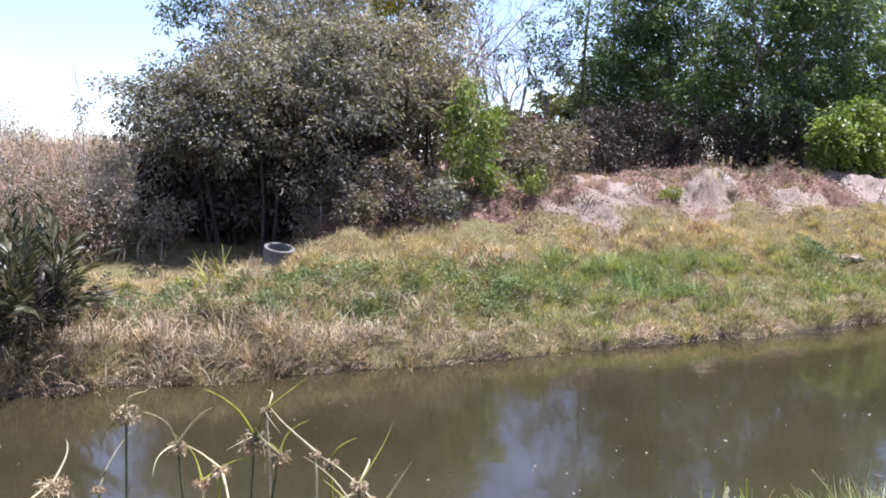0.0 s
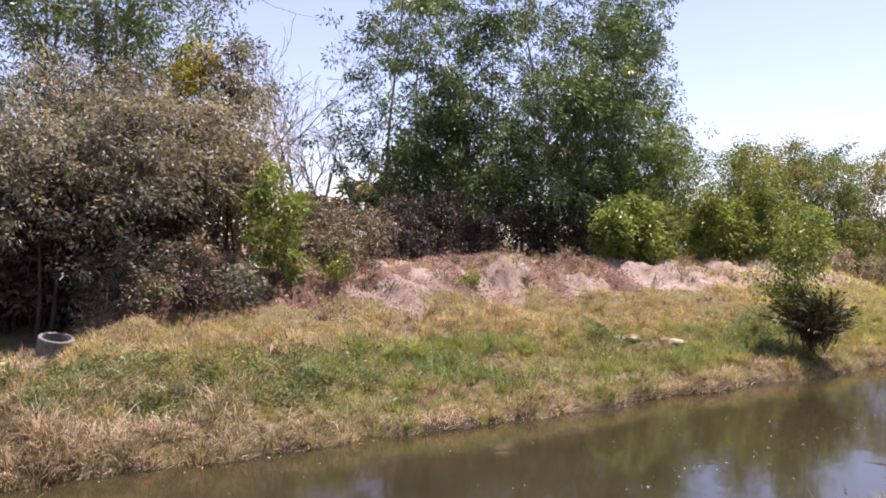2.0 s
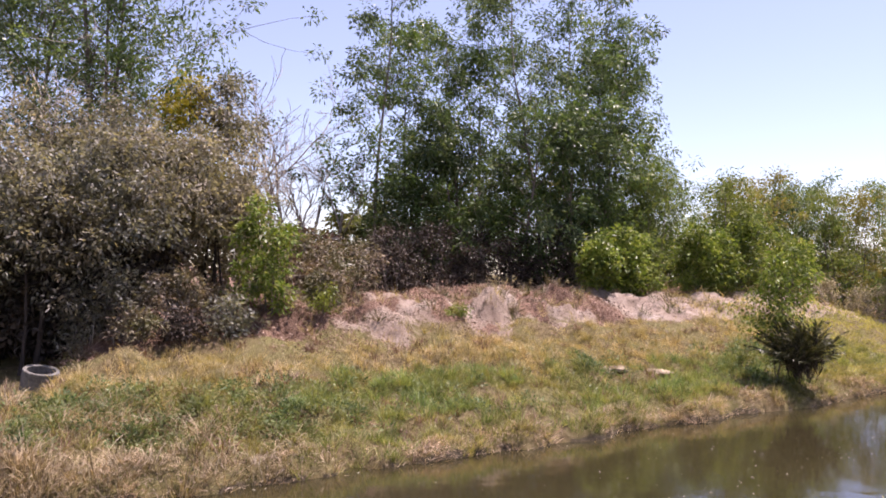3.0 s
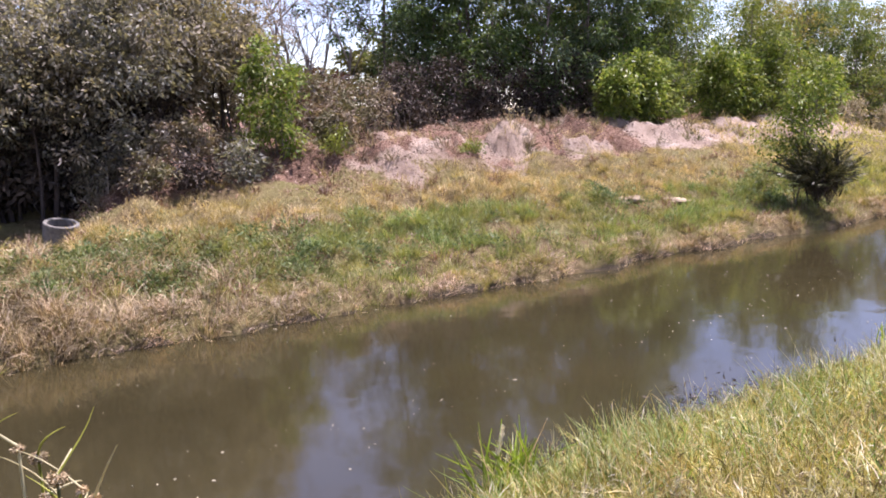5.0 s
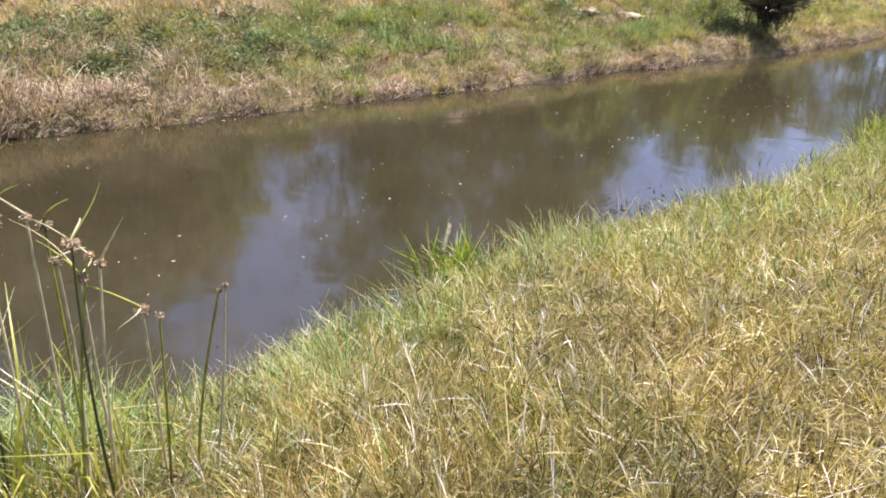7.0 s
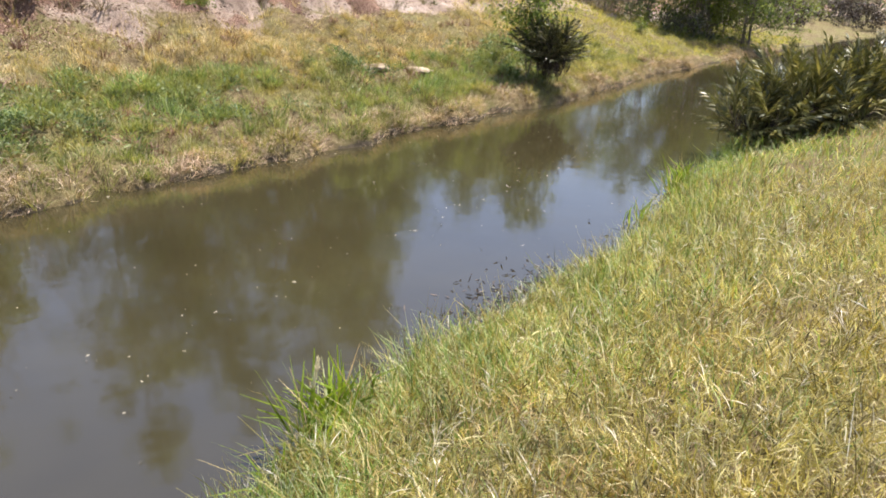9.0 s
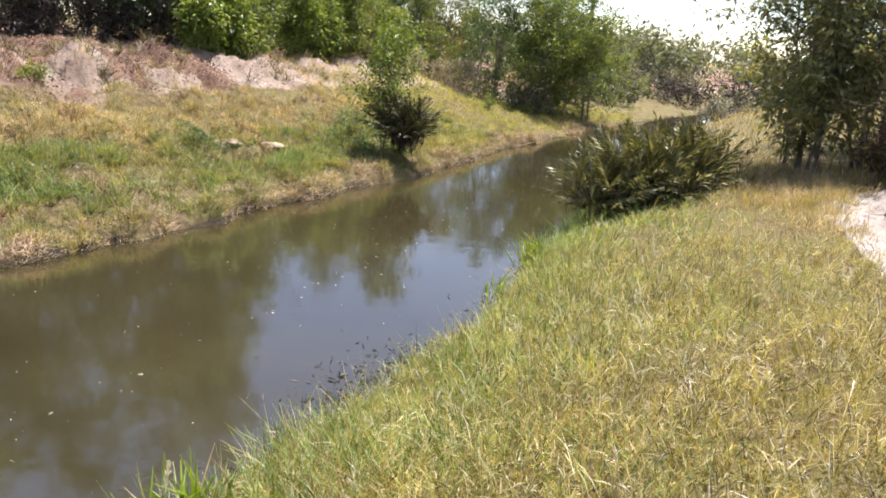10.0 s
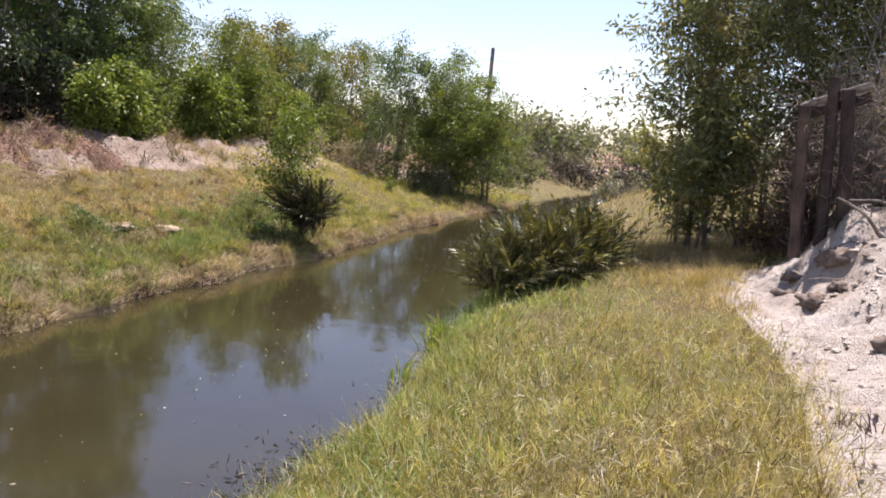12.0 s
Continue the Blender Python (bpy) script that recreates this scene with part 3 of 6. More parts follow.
# ---- ground and water ----
def build_ground():
    def lines(stretches, reach):
        """Grid lines: even steps in each stretch (from, to, step), growing steps outside."""
        out = np.concatenate([np.arange(p, q, st) for p, q, st in stretches])
        lo, hi, grow = [out[0]], [out[-1]], 0.12
        while hi[-1] < reach:
            grow *= 1.16
            hi.append(hi[-1] + grow)
            lo.append(lo[-1] - grow)
        return np.concatenate([lo[:0:-1], out, hi[1:]])
    gx = lines(((-6, 3, 0.14), (3, 12, 0.085), (12, 26, 0.22)), 900)
    gy = lines(((-0.5, 4.5, 0.06), (4.5, 8.5, 0.2), (8.5, 20, 0.14), (20, 27, 0.3)), 900)
    X, Y = np.meshgrid(gx, gy, indexing="ij")
    m = len(gy)
    Z = ground_z(X, Y)
    V = np.stack([X, Y, Z], -1).reshape(-1, 3)
    i = np.arange(len(gx) - 1)[:, None] * m + np.arange(m - 1)[None]
    F = np.stack([i, i + m, i + m + 1, i + 1], -1).reshape(-1, 4)
    me = fill_mesh("ground", V, F)
    ob = place("ground", me, M["ground"], flat=False)
    s, d = (Y - far_edge(X)) * 0.965, (near_edge(X) - Y) * 0.94
    left = 1 - smooth(-3.0, -1.2, X)
    q = Y - sand_border(X) - 0.30 * (fractal(X, Y, 0.7, 1) - 0.5)
    sand = smooth(2.6, 3.6, X + 1.6 * (fractal(X, Y, 0.6, 2) - 0.5)) * smooth(0.25, -0.15, q) * (1 - smooth(3.2, 4.6, -q)) * (d > 0)
    crest = smooth(4.2, 4.9, s) * (1 - smooth(7.5, 9, s)) * (1 - left)
    sand = np.maximum(sand, crest * smooth(8.6, 10.2, X) * (1 - smooth(27, 31, X)))
    ragged = 1.5 * (fractal(X, Y, 0.9, 1, 4) - 0.5)
    bare = np.maximum(0, 1 - np.hypot((X - 3.0) / 1.3, (s - 4.6) / 1.0) + ragged)
    sand = np.maximum(sand, 0.72 * smooth(0, 1.1, bare))
    spill = np.maximum(0, 1 - np.hypot((X - 9.6) / 2.3, (s - 3.9) / 1.1) + ragged)
    sand = np.maximum(sand, 0.5 * smooth(0, 1.1, spill))
    foot = np.maximum(0, 1 - np.hypot((X - 5.9) / 3.3, (s - 4.4) / 0.6) + 1.4 * ragged)
    sand = np.maximum(sand, 0.6 * smooth(0, 1.0, foot) * (1 - left))
    sand = np.maximum(sand, 0.32 * smooth(36, 39, X) * (1 - smooth(50, 54, X)) * smooth(21.5, 23, Y) * (1 - smooth(30, 33, Y)))
    lit = np.maximum(crest * (1 - smooth(8.8, 9.8, X)) * (1 - 0.9 * smooth(0, 0.6, bare)) * (0.35 + 0.65 * smooth(0.40, 0.54, fractal(X, Y, 1.3, 0))), 0)
    sand = np.maximum(sand, 0.62 * crest)
    lit = np.maximum(lit, smooth(3.6, 5.2, s) * smooth(-2.8, -1.8, X) * (1 - smooth(1.2, 2.2, X)))
    lit = np.maximum(lit, smooth(6.5, 8, s) * (s < 40))
    mud = np.maximum(np.maximum(1 - smooth(0.0, 0.07 + 0.30 * fractal(X, s, 1.3, 1) ** 2, s), 0) * (s > -1.2), (1 - smooth(0.0, 0.35, d)) * (d > -1.2))
    mud = np.maximum(mud, ((s < 0) & (d < 0)) * 1.0)
    col = np.stack([sand, lit, mud, np.ones_like(sand)], -1).astype(np.float32)
    at = me.attributes.new("zones", "FLOAT_COLOR", "POINT")
    at.data.foreach_set("color", col.ravel())
    return tagged(ob, "grassy earth banks with pale sand and leaf litter", "ground", kind="structure")


def build_water():
    bm = bmesh.new()
    xs = np.concatenate([np.linspace(-60, 60, 121), [80, 110, 150]])
    rows = []
    for x in xs:
        lo, hi = float(near_edge(np.array([x]))[0]) - 0.5, float(far_edge(np.array([x]))[0]) + 0.5
        rows.append([bm.verts.new((x, lo + (hi - lo) * k / 4, 0.0)) for k in range(5)])
    for r, r2 in zip(rows, rows[1:]):
        for k in range(4):
            bm.faces.new((r[k], r2[k], r2[k + 1], r[k + 1]))
    ob = part("water", bm, M["water"], None)
    return tagged(ob, "still murky olive-brown stream between grassy banks", "water", kind="structure")


build_ground()
build_water()


# ---- grass and litter ----
def grass_stuff(name, x, y, L, W, material, rng, label, spread=0.5, bend=0.7, sink=0.02, lift=0.0):
    n = len(x)
    z = ground_z(x, y) - sink + lift * rng.rand(n)
    P = np.stack([x, y, z], 1)
    D = rng.normal(size=(n, 3)) * spread
    D[:, 2] = 1
    L = L * (0.4 + 1.25 * vnoise(x, y, 3.2, 2))
    V, F = blade_arrays(P, D, L, W, bend * rng.rand(n), rng)
    return tagged(place(name, fill_mesh(name, V, F), material), label, "grass", kind="stuff")


def wiry_stalks(name, x, y, L, material, rng, label, leaves=5):
    """Stiff jointed stems with short blades set on them."""
    n = len(x)
    P = np.stack([x, y, ground_z(x, y) - 0.02], 1)
    D = rng.normal(size=(n, 3)) * 0.42
    D[:, 2] = 1
    D = unit(D)
    V, F = blade_arrays(P, D, L, rng.uniform(0.0032, 0.0058, n), 0.35 * rng.rand(n), rng)
    own = np.repeat(np.arange(n), leaves)
    k = len(own)
    Q = P[own] + D[own] * (L[own] * rng.uniform(0.2, 0.6, k))[:, None]
    E = D[own] * 0.8 + unit(rng.normal(size=(k, 3))) * 0.95
    E[:, 2] = np.abs(E[:, 2])
    V2, F2 = leaf_arrays(Q, E, L[own] * rng.uniform(0.18, 0.55, k), rng.uniform(0.003, 0.0062, k), rng, 0.15)
    me = fill_mesh(name, np.concatenate([V, V2]), np.concatenate([F, F2 + len(V)]))
    return tagged(place(name, me, material), label, "grass", kind="stuff")


def near_bank():
    rng = np.random.RandomState(11)

    def pick(n, power):
        # denser close to where one stands
        r = 0.1 + 15.8 * rng.rand(n) ** (power - 0.1)
        a = np.where(rng.rand(n) < 0.82, radians(43) + radians(71) * rng.uniform(-1, 1, n) + radians(16) * rng.normal(size=n), rng.uniform(0, 2 * math.pi, n))
        x, y = r * np.sin(a), r * np.cos(a)
        d = near_edge(x) - y
        return x, y, d, r
    for name, n, mat, lab, want in (
            ("green_grass", 230000, "grass_green", "fresh green grass along the water's edge", lambda d, w: 1.2 - d * 0.36 + 0.6 * (w - 0.5)),
            ("yellow_grass", 100000, "grass_yellow", "yellowing tangled grass on the near bank", lambda d, w: 0.25 + d * 0.45 + 0.8 * (w - 0.5)),
            ("dry_grass", 150000, "straw", "dry straw lying in the grass", lambda d, w: -0.10 + d * 0.09 + 1.5 * (0.53 - w))):
        x, y, d, r = pick(n, 1.7)
        w = fractal(x, y, 0.8, 2)
        keep = (d > 0.02) & (rng.rand(n) < want(d, w)) & (rng.rand(n) > sand_mask(x, y) * 1.02)
        x, y, r, d = x[keep], y[keep], r[keep], d[keep]
        k = len(x)
        tall = 0.55 + 0.9 * fractal(x, y, 1.6, 3)
        L = rng.uniform(0.07, 0.24, k) * tall * np.where(rng.rand(k) < 0.06, 1.35, 1.0)
        L = L * np.clip(1.12 - 0.16 * d, 0.55, 1.1) * (1 - 0.55 * sand_mask(x, y + 0.35))
        W = rng.uniform(0.003, 0.0072, k) * (1 + r * 0.06)
        if mat == "straw":
            grass_stuff(name, x, y, L * 0.72, W * 0.85, M[mat], rng, lab, spread=1.3, bend=0.7, lift=0.14)
        else:
            grass_stuff(name, x, y, L, W, M[mat], rng, lab, spread=0.6, bend=0.6, lift=0.04)
    n = 1200
    x, y = -0.85 + 0.28 * rng.normal(size=n), 2.5 + 0.25 * rng.normal(size=n)
    keep = near_edge(x) - y > 0.03
    x, y = x[keep], y[keep]
    n = len(x)
    grass_stuff("lush_grass", x, y, rng.uniform(0.15, 0.42, n), rng.uniform(0.005, 0.010, n), M["grass_green"], rng,
                "lush long green grass round the sedges", spread=0.4, bend=0.9)
    # stiff stalks that stand up out of the tangle
    for mat, n, lab in (("stiff", 26000, "stiff yellowing stalks standing in the grass"), ("grass_yellow", 15000, "wiry olive stalks standing in the grass"),
                        ("plume", 5200, "thin bleached stalks standing in the grass"),
                        ("stiff_brown", 13000, "thin brown stalks standing in the grass"),
                        ("grass_green", 12000, "wiry green stalks standing by the water")):
        x, y, d, r = pick(n, 1.5)
        keep = (d > 0.04) & (rng.rand(n) > 1.5 * sand_mask(x, y + 0.15)) & (r < 9) & ((mat != "grass_green") | (d < 1.3 * rng.rand(n) + 0.2))
        x, y = x[keep], y[keep]
        n = len(x)
        wiry_stalks("stiff_stalks", x, y, rng.uniform(0.14, 0.36, n) * (0.6 + 0.8 * fractal(x, y, 1.4, 1)), M[mat], rng, lab)
    # tall seeding stems along the edge
    n = 2600
    x = rng.uniform(-1.6, 12, n)
    y = near_edge(x) - np.abs(rng.normal(size=n)) * 0.35
    grass_stuff("tall_grass", x, y, rng.uniform(0.10, 0.27, n), rng.uniform(0.004, 0.008, n), M["grass_green"], rng,
                "taller fringe grass leaning over the water", spread=0.6, bend=0.8)
    n = 2200
    x = rng.uniform(-1.6, 8, n)
    y = near_edge(x) - np.abs(rng.normal(size=n)) * 0.5 - 0.05
    grass_stuff("seed_stalks", x, y, rng.uniform(0.14, 0.38, n), rng.uniform(0.004, 0.007, n), M["stiff"], rng,
                "thin bleached seed stalks above the grass", spread=0.6, bend=0.5)


def path_straw():
    rng = np.random.RandomState(15)
    n = 22000
    x = 12.2 + 1.3 * rng.normal(size=n)
    y = 4.75 + 0.45 * (x - 12.2) + 0.65 * rng.normal(size=n)
    keep = (near_edge(x) - y > 0.3) & (rng.rand(n) < 2.4 * (fractal(x, y, 1.2, 0) - 0.28)) & (rng.rand(n) > 1.2 * sand_mask(x, y + 0.2))
    x, y = x[keep], y[keep]
    n = len(x)
    grass_stuff("dry_tall_grass", x, y, rng.uniform(0.10, 0.27, n), rng.uniform(0.005, 0.010, n), M["golden"], rng,
                "bleached orange-tan dry grass beside the path", spread=0.5, bend=0.8)


def tufts(name, cx, cy, per, height, radius, W, material, rng, label, lean=1.0, bend=0.7, spray=0.25):
    """Domed tufts: blades that fan out from many feet."""
    n = len(cx)
    own = np.repeat(np.arange(n), rng.randint(int(per * 0.6), int(per * 1.4) + 1, n))
    k = len(own)
    u, a = np.sqrt(rng.rand(k)), rng.uniform(0, 2 * math.pi, k)
    ox, oy = u * np.cos(a), u * np.sin(a)
    size = rng.uniform(0.6, 1.35, n)[own]
    x, y = cx[own] + ox * radius * size * 0.6, cy[own] + oy * radius * size * 0.6
    P = np.stack([x, y, np.maximum(ground_z(x, y), -0.02) - 0.02], 1)
    D = np.stack([ox * lean, oy * lean, np.ones(k)], 1) + rng.normal(size=(k, 3)) * spray
    D[:, 2] = np.maximum(D[:, 2], 0.15)
    L = height * size * (1.05 - 0.4 * u * u) * rng.uniform(0.55, 1.1, k)
    V, F = blade_arrays(P, D, L, rng.uniform(*W, k), bend * rng.rand(k), rng)
    return tagged(place(name, fill_mesh(name, V, F), material), label, "grass", kind="stuff")


def far_bank():
    rng = np.random.RandomState(12)

    def zone(n, x0, x1, s0, s1, want):
        x = rng.uniform(x0, x1, n)
        s = rng.uniform(s0, s1, n)
        blur = s + 1.5 * (fractal(x, s + 20, 0.6, 2) - 0.5) + 0.3 * rng.normal(size=n)
        keep = rng.rand(n) < want(x, np.maximum(blur, 0.02))
        x, s = x[keep], s[keep]
        return x, far_edge(x) + s / 0.965, s
    patch = lambda x, s: fractal(x, s, 0.55, 1)
    left = lambda x: 1 - smooth(-1.6, 1.6, x)
    fresh = lambda x, s: np.clip(4.5 * (fractal(x, s * 1.3, 0.42, 3) - 0.43), 0, 1) * np.clip(1.6 - np.abs(s - 1.8) * 1.1, 0, 1)
    # short growth that covers the soil
    x, y, s = zone(60000, -8, 27, 0.15, 4.4, lambda x, s: (1 - 0.6 * left(x) * (s < 1.7)) * np.clip(1.3 - np.abs(s - 1.6) * 0.62, 0, 1) * np.clip(0.5 + 1.2 * (patch(x, s) - 0.3), 0.1, 1))
    k = len(x)
    grass_stuff("bank_grass", x, y, rng.uniform(0.06, 0.18, k), rng.uniform(0.006, 0.011, k), M["bank_grass"], rng,
                "short yellow-green grass on the far bank", spread=0.8, bend=0.9)
    # dead thatch at the foot
    x, y, s = zone(24000, -8, 27, 0.03, 2.4, lambda x, s: (0.5 + 0.5 * left(x)) * np.clip((1.15 - s * (1.0 - 0.6 * left(x))) * (0.5 + patch(x, s)), 0, 1))
    k = len(x)
    grass_stuff("dead_thatch", x, y, rng.uniform(0.06, 0.24, k) * (1 + 0.6 * left(x)), rng.uniform(0.005, 0.010, k), M["thatch"], rng,
                "dead brown thatch hanging at the far waterline", spread=1.1, bend=1.3)
    x, y, s = zone(1500, -8, 24, 0.06, 1.2, lambda x, s: np.clip(1.1 - s * (1.25 - 0.7 * left(x)), 0, 1) * np.clip(2.4 * (fractal(x, s, 0.9, 2) - 0.25), 0, 1))
    tufts("dead_tussocks", x, y, 44, 0.2, 0.17, (0.006, 0.011), M["thatch"], rng, "dead brown tussocks along the far waterline", lean=1.2, bend=1.2)
    x, y, s = zone(24000, -8, 26, 0.0, 0.45, lambda x, s: np.clip(2.8 * (fractal(x, s, 1.3, 1) - 0.32), 0, 1))
    k = len(x)
    grass_stuff("edge_debris", x, y, rng.uniform(0.05, 0.16, k), rng.uniform(0.005, 0.011, k), M["field"], rng,
                "pale dead stems drooping over the far waterline", spread=1.5, bend=1.3, lift=0.05)
    x, y, s = zone(520, -8, 1.6, 0.1, 2.3, lambda x, s: np.clip(2.6 * (fractal(x, s, 1.1, 2) - 0.22), 0, 1) * left(x))
    tufts("dead_brush", x, y, 66, 0.42, 0.27, (0.006, 0.012), M["thatch"], rng, "tousled greyish-brown dead grass at the bank's foot", lean=1.1, bend=1.3, spray=0.45)
    # olive tussocks over the whole slope
    x, y, s = zone(1750, -8, 16, 0.12, 3.5, lambda x, s: (1 - 0.7 * left(x) * (s < 1.5)) * np.clip(1.5 - np.abs(s - 1.35) * 0.7, 0, 1))
    tufts("olive_tussocks", x, y, 46, 0.21, 0.17, (0.006, 0.012), M["bank_grass"], rng, "olive-green grass tussocks on the far bank", lean=0.9)
    # fresh green clumps
    x, y, s = zone(1700, -4, 14, 0.6, 3.0, lambda x, s: fresh(x, s) * smooth(0.5, 2.5, x))
    tufts("green_clumps", x, y, 52, 0.27, 0.17, (0.007, 0.013), M["clump_green"], rng, "fresh green grass clumps on the far bank", lean=0.7)
    # dark soft-leaved herbs in low mounds
    x, y, s = zone(900, -4.5, 13, 0.7, 2.8, lambda x, s: np.maximum(fresh(x + 7.3, s), 0.8 * smooth(-3.2, -2.2, x) * (1 - smooth(1.2, 3.0, x)) * np.clip(1.5 - np.abs(s - 2.0) * 1.2, 0, 1)))
    own = np.repeat(np.arange(len(x)), 90)
    k = len(own)
    U = unit(rng.normal(size=(k, 3)))
    U[:, 2] = np.abs(U[:, 2])
    size = rng.uniform(0.12, 0.3, len(x))[own][:, None]
    off = U * size * rng.rand(k, 1) ** 0.4 * np.array([1, 1, 0.75])
    px, py = x[own] + off[:, 0], y[own] + off[:, 1]
    P = np.stack([px, py, ground_z(px, py) + 0.02 + off[:, 2]], 1)
    V, F = leaf_arrays(P, U + rng.normal(size=(k, 3)) * 0.5, rng.uniform(0.04, 0.10, k), rng.uniform(0.014, 0.030, k), rng)
    tagged(place("creeping_herb", fill_mesh("creeping_herb", V, F), M["herb"]), "fresh green herbs creeping over the far bank", "plant", kind="stuff")
    x, y, s = zone(30000, 12.5, 30, 0.3, 5.5, lambda x, s: 0.75 + 0 * x)
    k = len(x)
    grass_stuff("meadow_green", x, y, rng.uniform(0.07, 0.2, k), rng.uniform(0.010, 0.018, k), M["bank_green"], rng,
                "short yellow-green grass on the bank downstream", spread=0.6, bend=0.7)
    # golden grass on the upper slope
    upper = lambda x, s: (1 - 0.85 * smooth(-3, -2, x) * (1 - smooth(0.8, 1.8, x)) * (s > 4.0)) * (1 - 0.8 * smooth(13, 16, x)) * np.clip(1.5 - np.abs(s - 3.15) * 1.0, 0, 1)
    x, y, s = zone(52000, -9, 29, 2.1, 4.6, lambda x, s: upper(x, s) * (0.35 + 0.65 * (patch(x, s + 9) > 0.42)))
    k = len(x)
    grass_stuff("golden_grass", x, y, rng.uniform(0.06, 0.2, k), rng.uniform(0.006, 0.012, k), M["golden"], rng,
                "dry golden grass high on the far bank", spread=0.7, bend=0.9)
    x, y, s = zone(1800, -6, 15, 2.3, 4.5, lambda x, s: upper(x, s) * np.clip(2.2 * (fractal(x, s, 0.9, 0) - 0.2), 0, 1))
    tufts("golden_tussocks", x, y, 38, 0.2, 0.15, (0.006, 0.011), M["golden"], rng, "dry golden tussocks high on the far bank", lean=0.9)
    x, y, s = zone(260, -4, 13, 0.5, 4.2, lambda x, s: 0.8 + 0 * x)
    tufts("brown_weeds", x, y, 34, 0.24, 0.13, (0.008, 0.015), M["red_scrub"], rng, "withered brown weeds in the bank grass", lean=1.0, spray=0.5)
    # fallen leaves on the spoil heap
    x, y, s = zone(60000, -2.8, 22, 3.6, 9.0, lambda x, s: np.clip((s - 3.6) * 0.8, 0, 1) * (1 - 0.85 * smooth(8.8, 10.0, x)) * (0.12 + 0.88 * smooth(0.42, 0.56, fractal(x, far_edge(x) + s / 0.965, 1.3, 0))))
    k = len(x)
    P = np.stack([x, y, ground_z(x, y) + 0.005 + rng.rand(k) * 0.05], 1)
    D = rng.normal(size=(k, 3))
    D[:, 2] *= 0.5
    V, F = leaf_arrays(P, D, rng.uniform(0.035, 0.085, k), rng.uniform(0.014, 0.03, k), rng)
    tagged(place("leaf_litter", fill_mesh("leaf_litter", V, F), M["litter"]), "dry pinkish-brown fallen leaves on sandy soil", "leaf litter", kind="stuff")
    x, y, s = zone(420, -2.5, 15, 4.2, 7.0, lambda x, s: np.clip(2.6 * (fractal(x, s, 1.1, 1) - 0.42), 0, 1))
    tufts("crest_tufts", x, y, 30, 0.3, 0.17, (0.006, 0.011), M["golden"], rng, "dry tufts along the sandy crest", lean=0.9, spray=0.4)
    x, y, s = zone(420, -2.5, 13, 4.8, 7.2, lambda x, s: np.clip(2.6 * (fractal(x, s, 0.8, 3) - 0.36), 0, 1))
    tufts("crest_weeds", x, y, 34, 0.36, 0.2, (0.010, 0.02), M["brown_brush"], rng, "withered brown weeds along the sandy crest", lean=1.0, spray=0.6)
    # tall dry grass of the field beyond the bank
    n = 19000
    x, y = rng.uniform(-20, -2.5, n), rng.uniform(11.5, 30, n)
    keep = (y - far_edge(x) > 5.2 - 1.2 * smooth(-5, -8, x)) & (np.hypot((x + 2.2) / 2.6, (y - 13.4) / 2.0) > 1)
    x, y = x[keep], y[keep]
    k = len(x)
    grass_stuff("field_grass", x, y, rng.uniform(0.3, 1.0, k) * (0.5 + 1.1 * fractal(x, y, 0.5, 1)), rng.uniform(0.010, 0.02, k), M["field"], rng,
                "tall dry straw-coloured grass of the open field", spread=0.35, bend=0.7)
    n = 20000
    x, y = rng.uniform(12, 48, n), rng.uniform(5, 40, n)
    keep = ((y - far_edge(x) > 4.5) | (near_edge(x) - y > 0.6)) & (rng.rand(n) > sand_mask(x, y)) & ((x < 27) | (rng.rand(n) < 0.9))
    x, y = x[keep], y[keep]
    k = len(x)
    grass_stuff("meadow_grass", x, y, rng.uniform(0.15, 0.45, k), rng.uniform(0.012, 0.025, k), M["golden"], rng,
                "dry grass on the ground beyond the stream bend", spread=0.5, bend=0.7)


near_bank()
path_straw()
far_bank()


# ---- trees and bushes ----
def leaves_about(rng, tips, per, sigma, L, W, hang=0.3, size=None):
    n = len(tips)
    C = np.repeat(tips, per, axis=0)
    off = unit(rng.normal(size=(n * per, 3))) * (rng.rand(n * per, 1) ** 0.45) * sigma * 1.7
    if size is not None:
        off = off * np.repeat(size, per)[:, None]
    off[:, 2] *= 0.75
    D = unit(off + rng.normal(size=off.shape) * sigma * 0.6)
    D[:, 2] -= hang
    return leaf_arrays(C + off, D, rng.uniform(*L, n * per), rng.uniform(*W, n * per), rng)


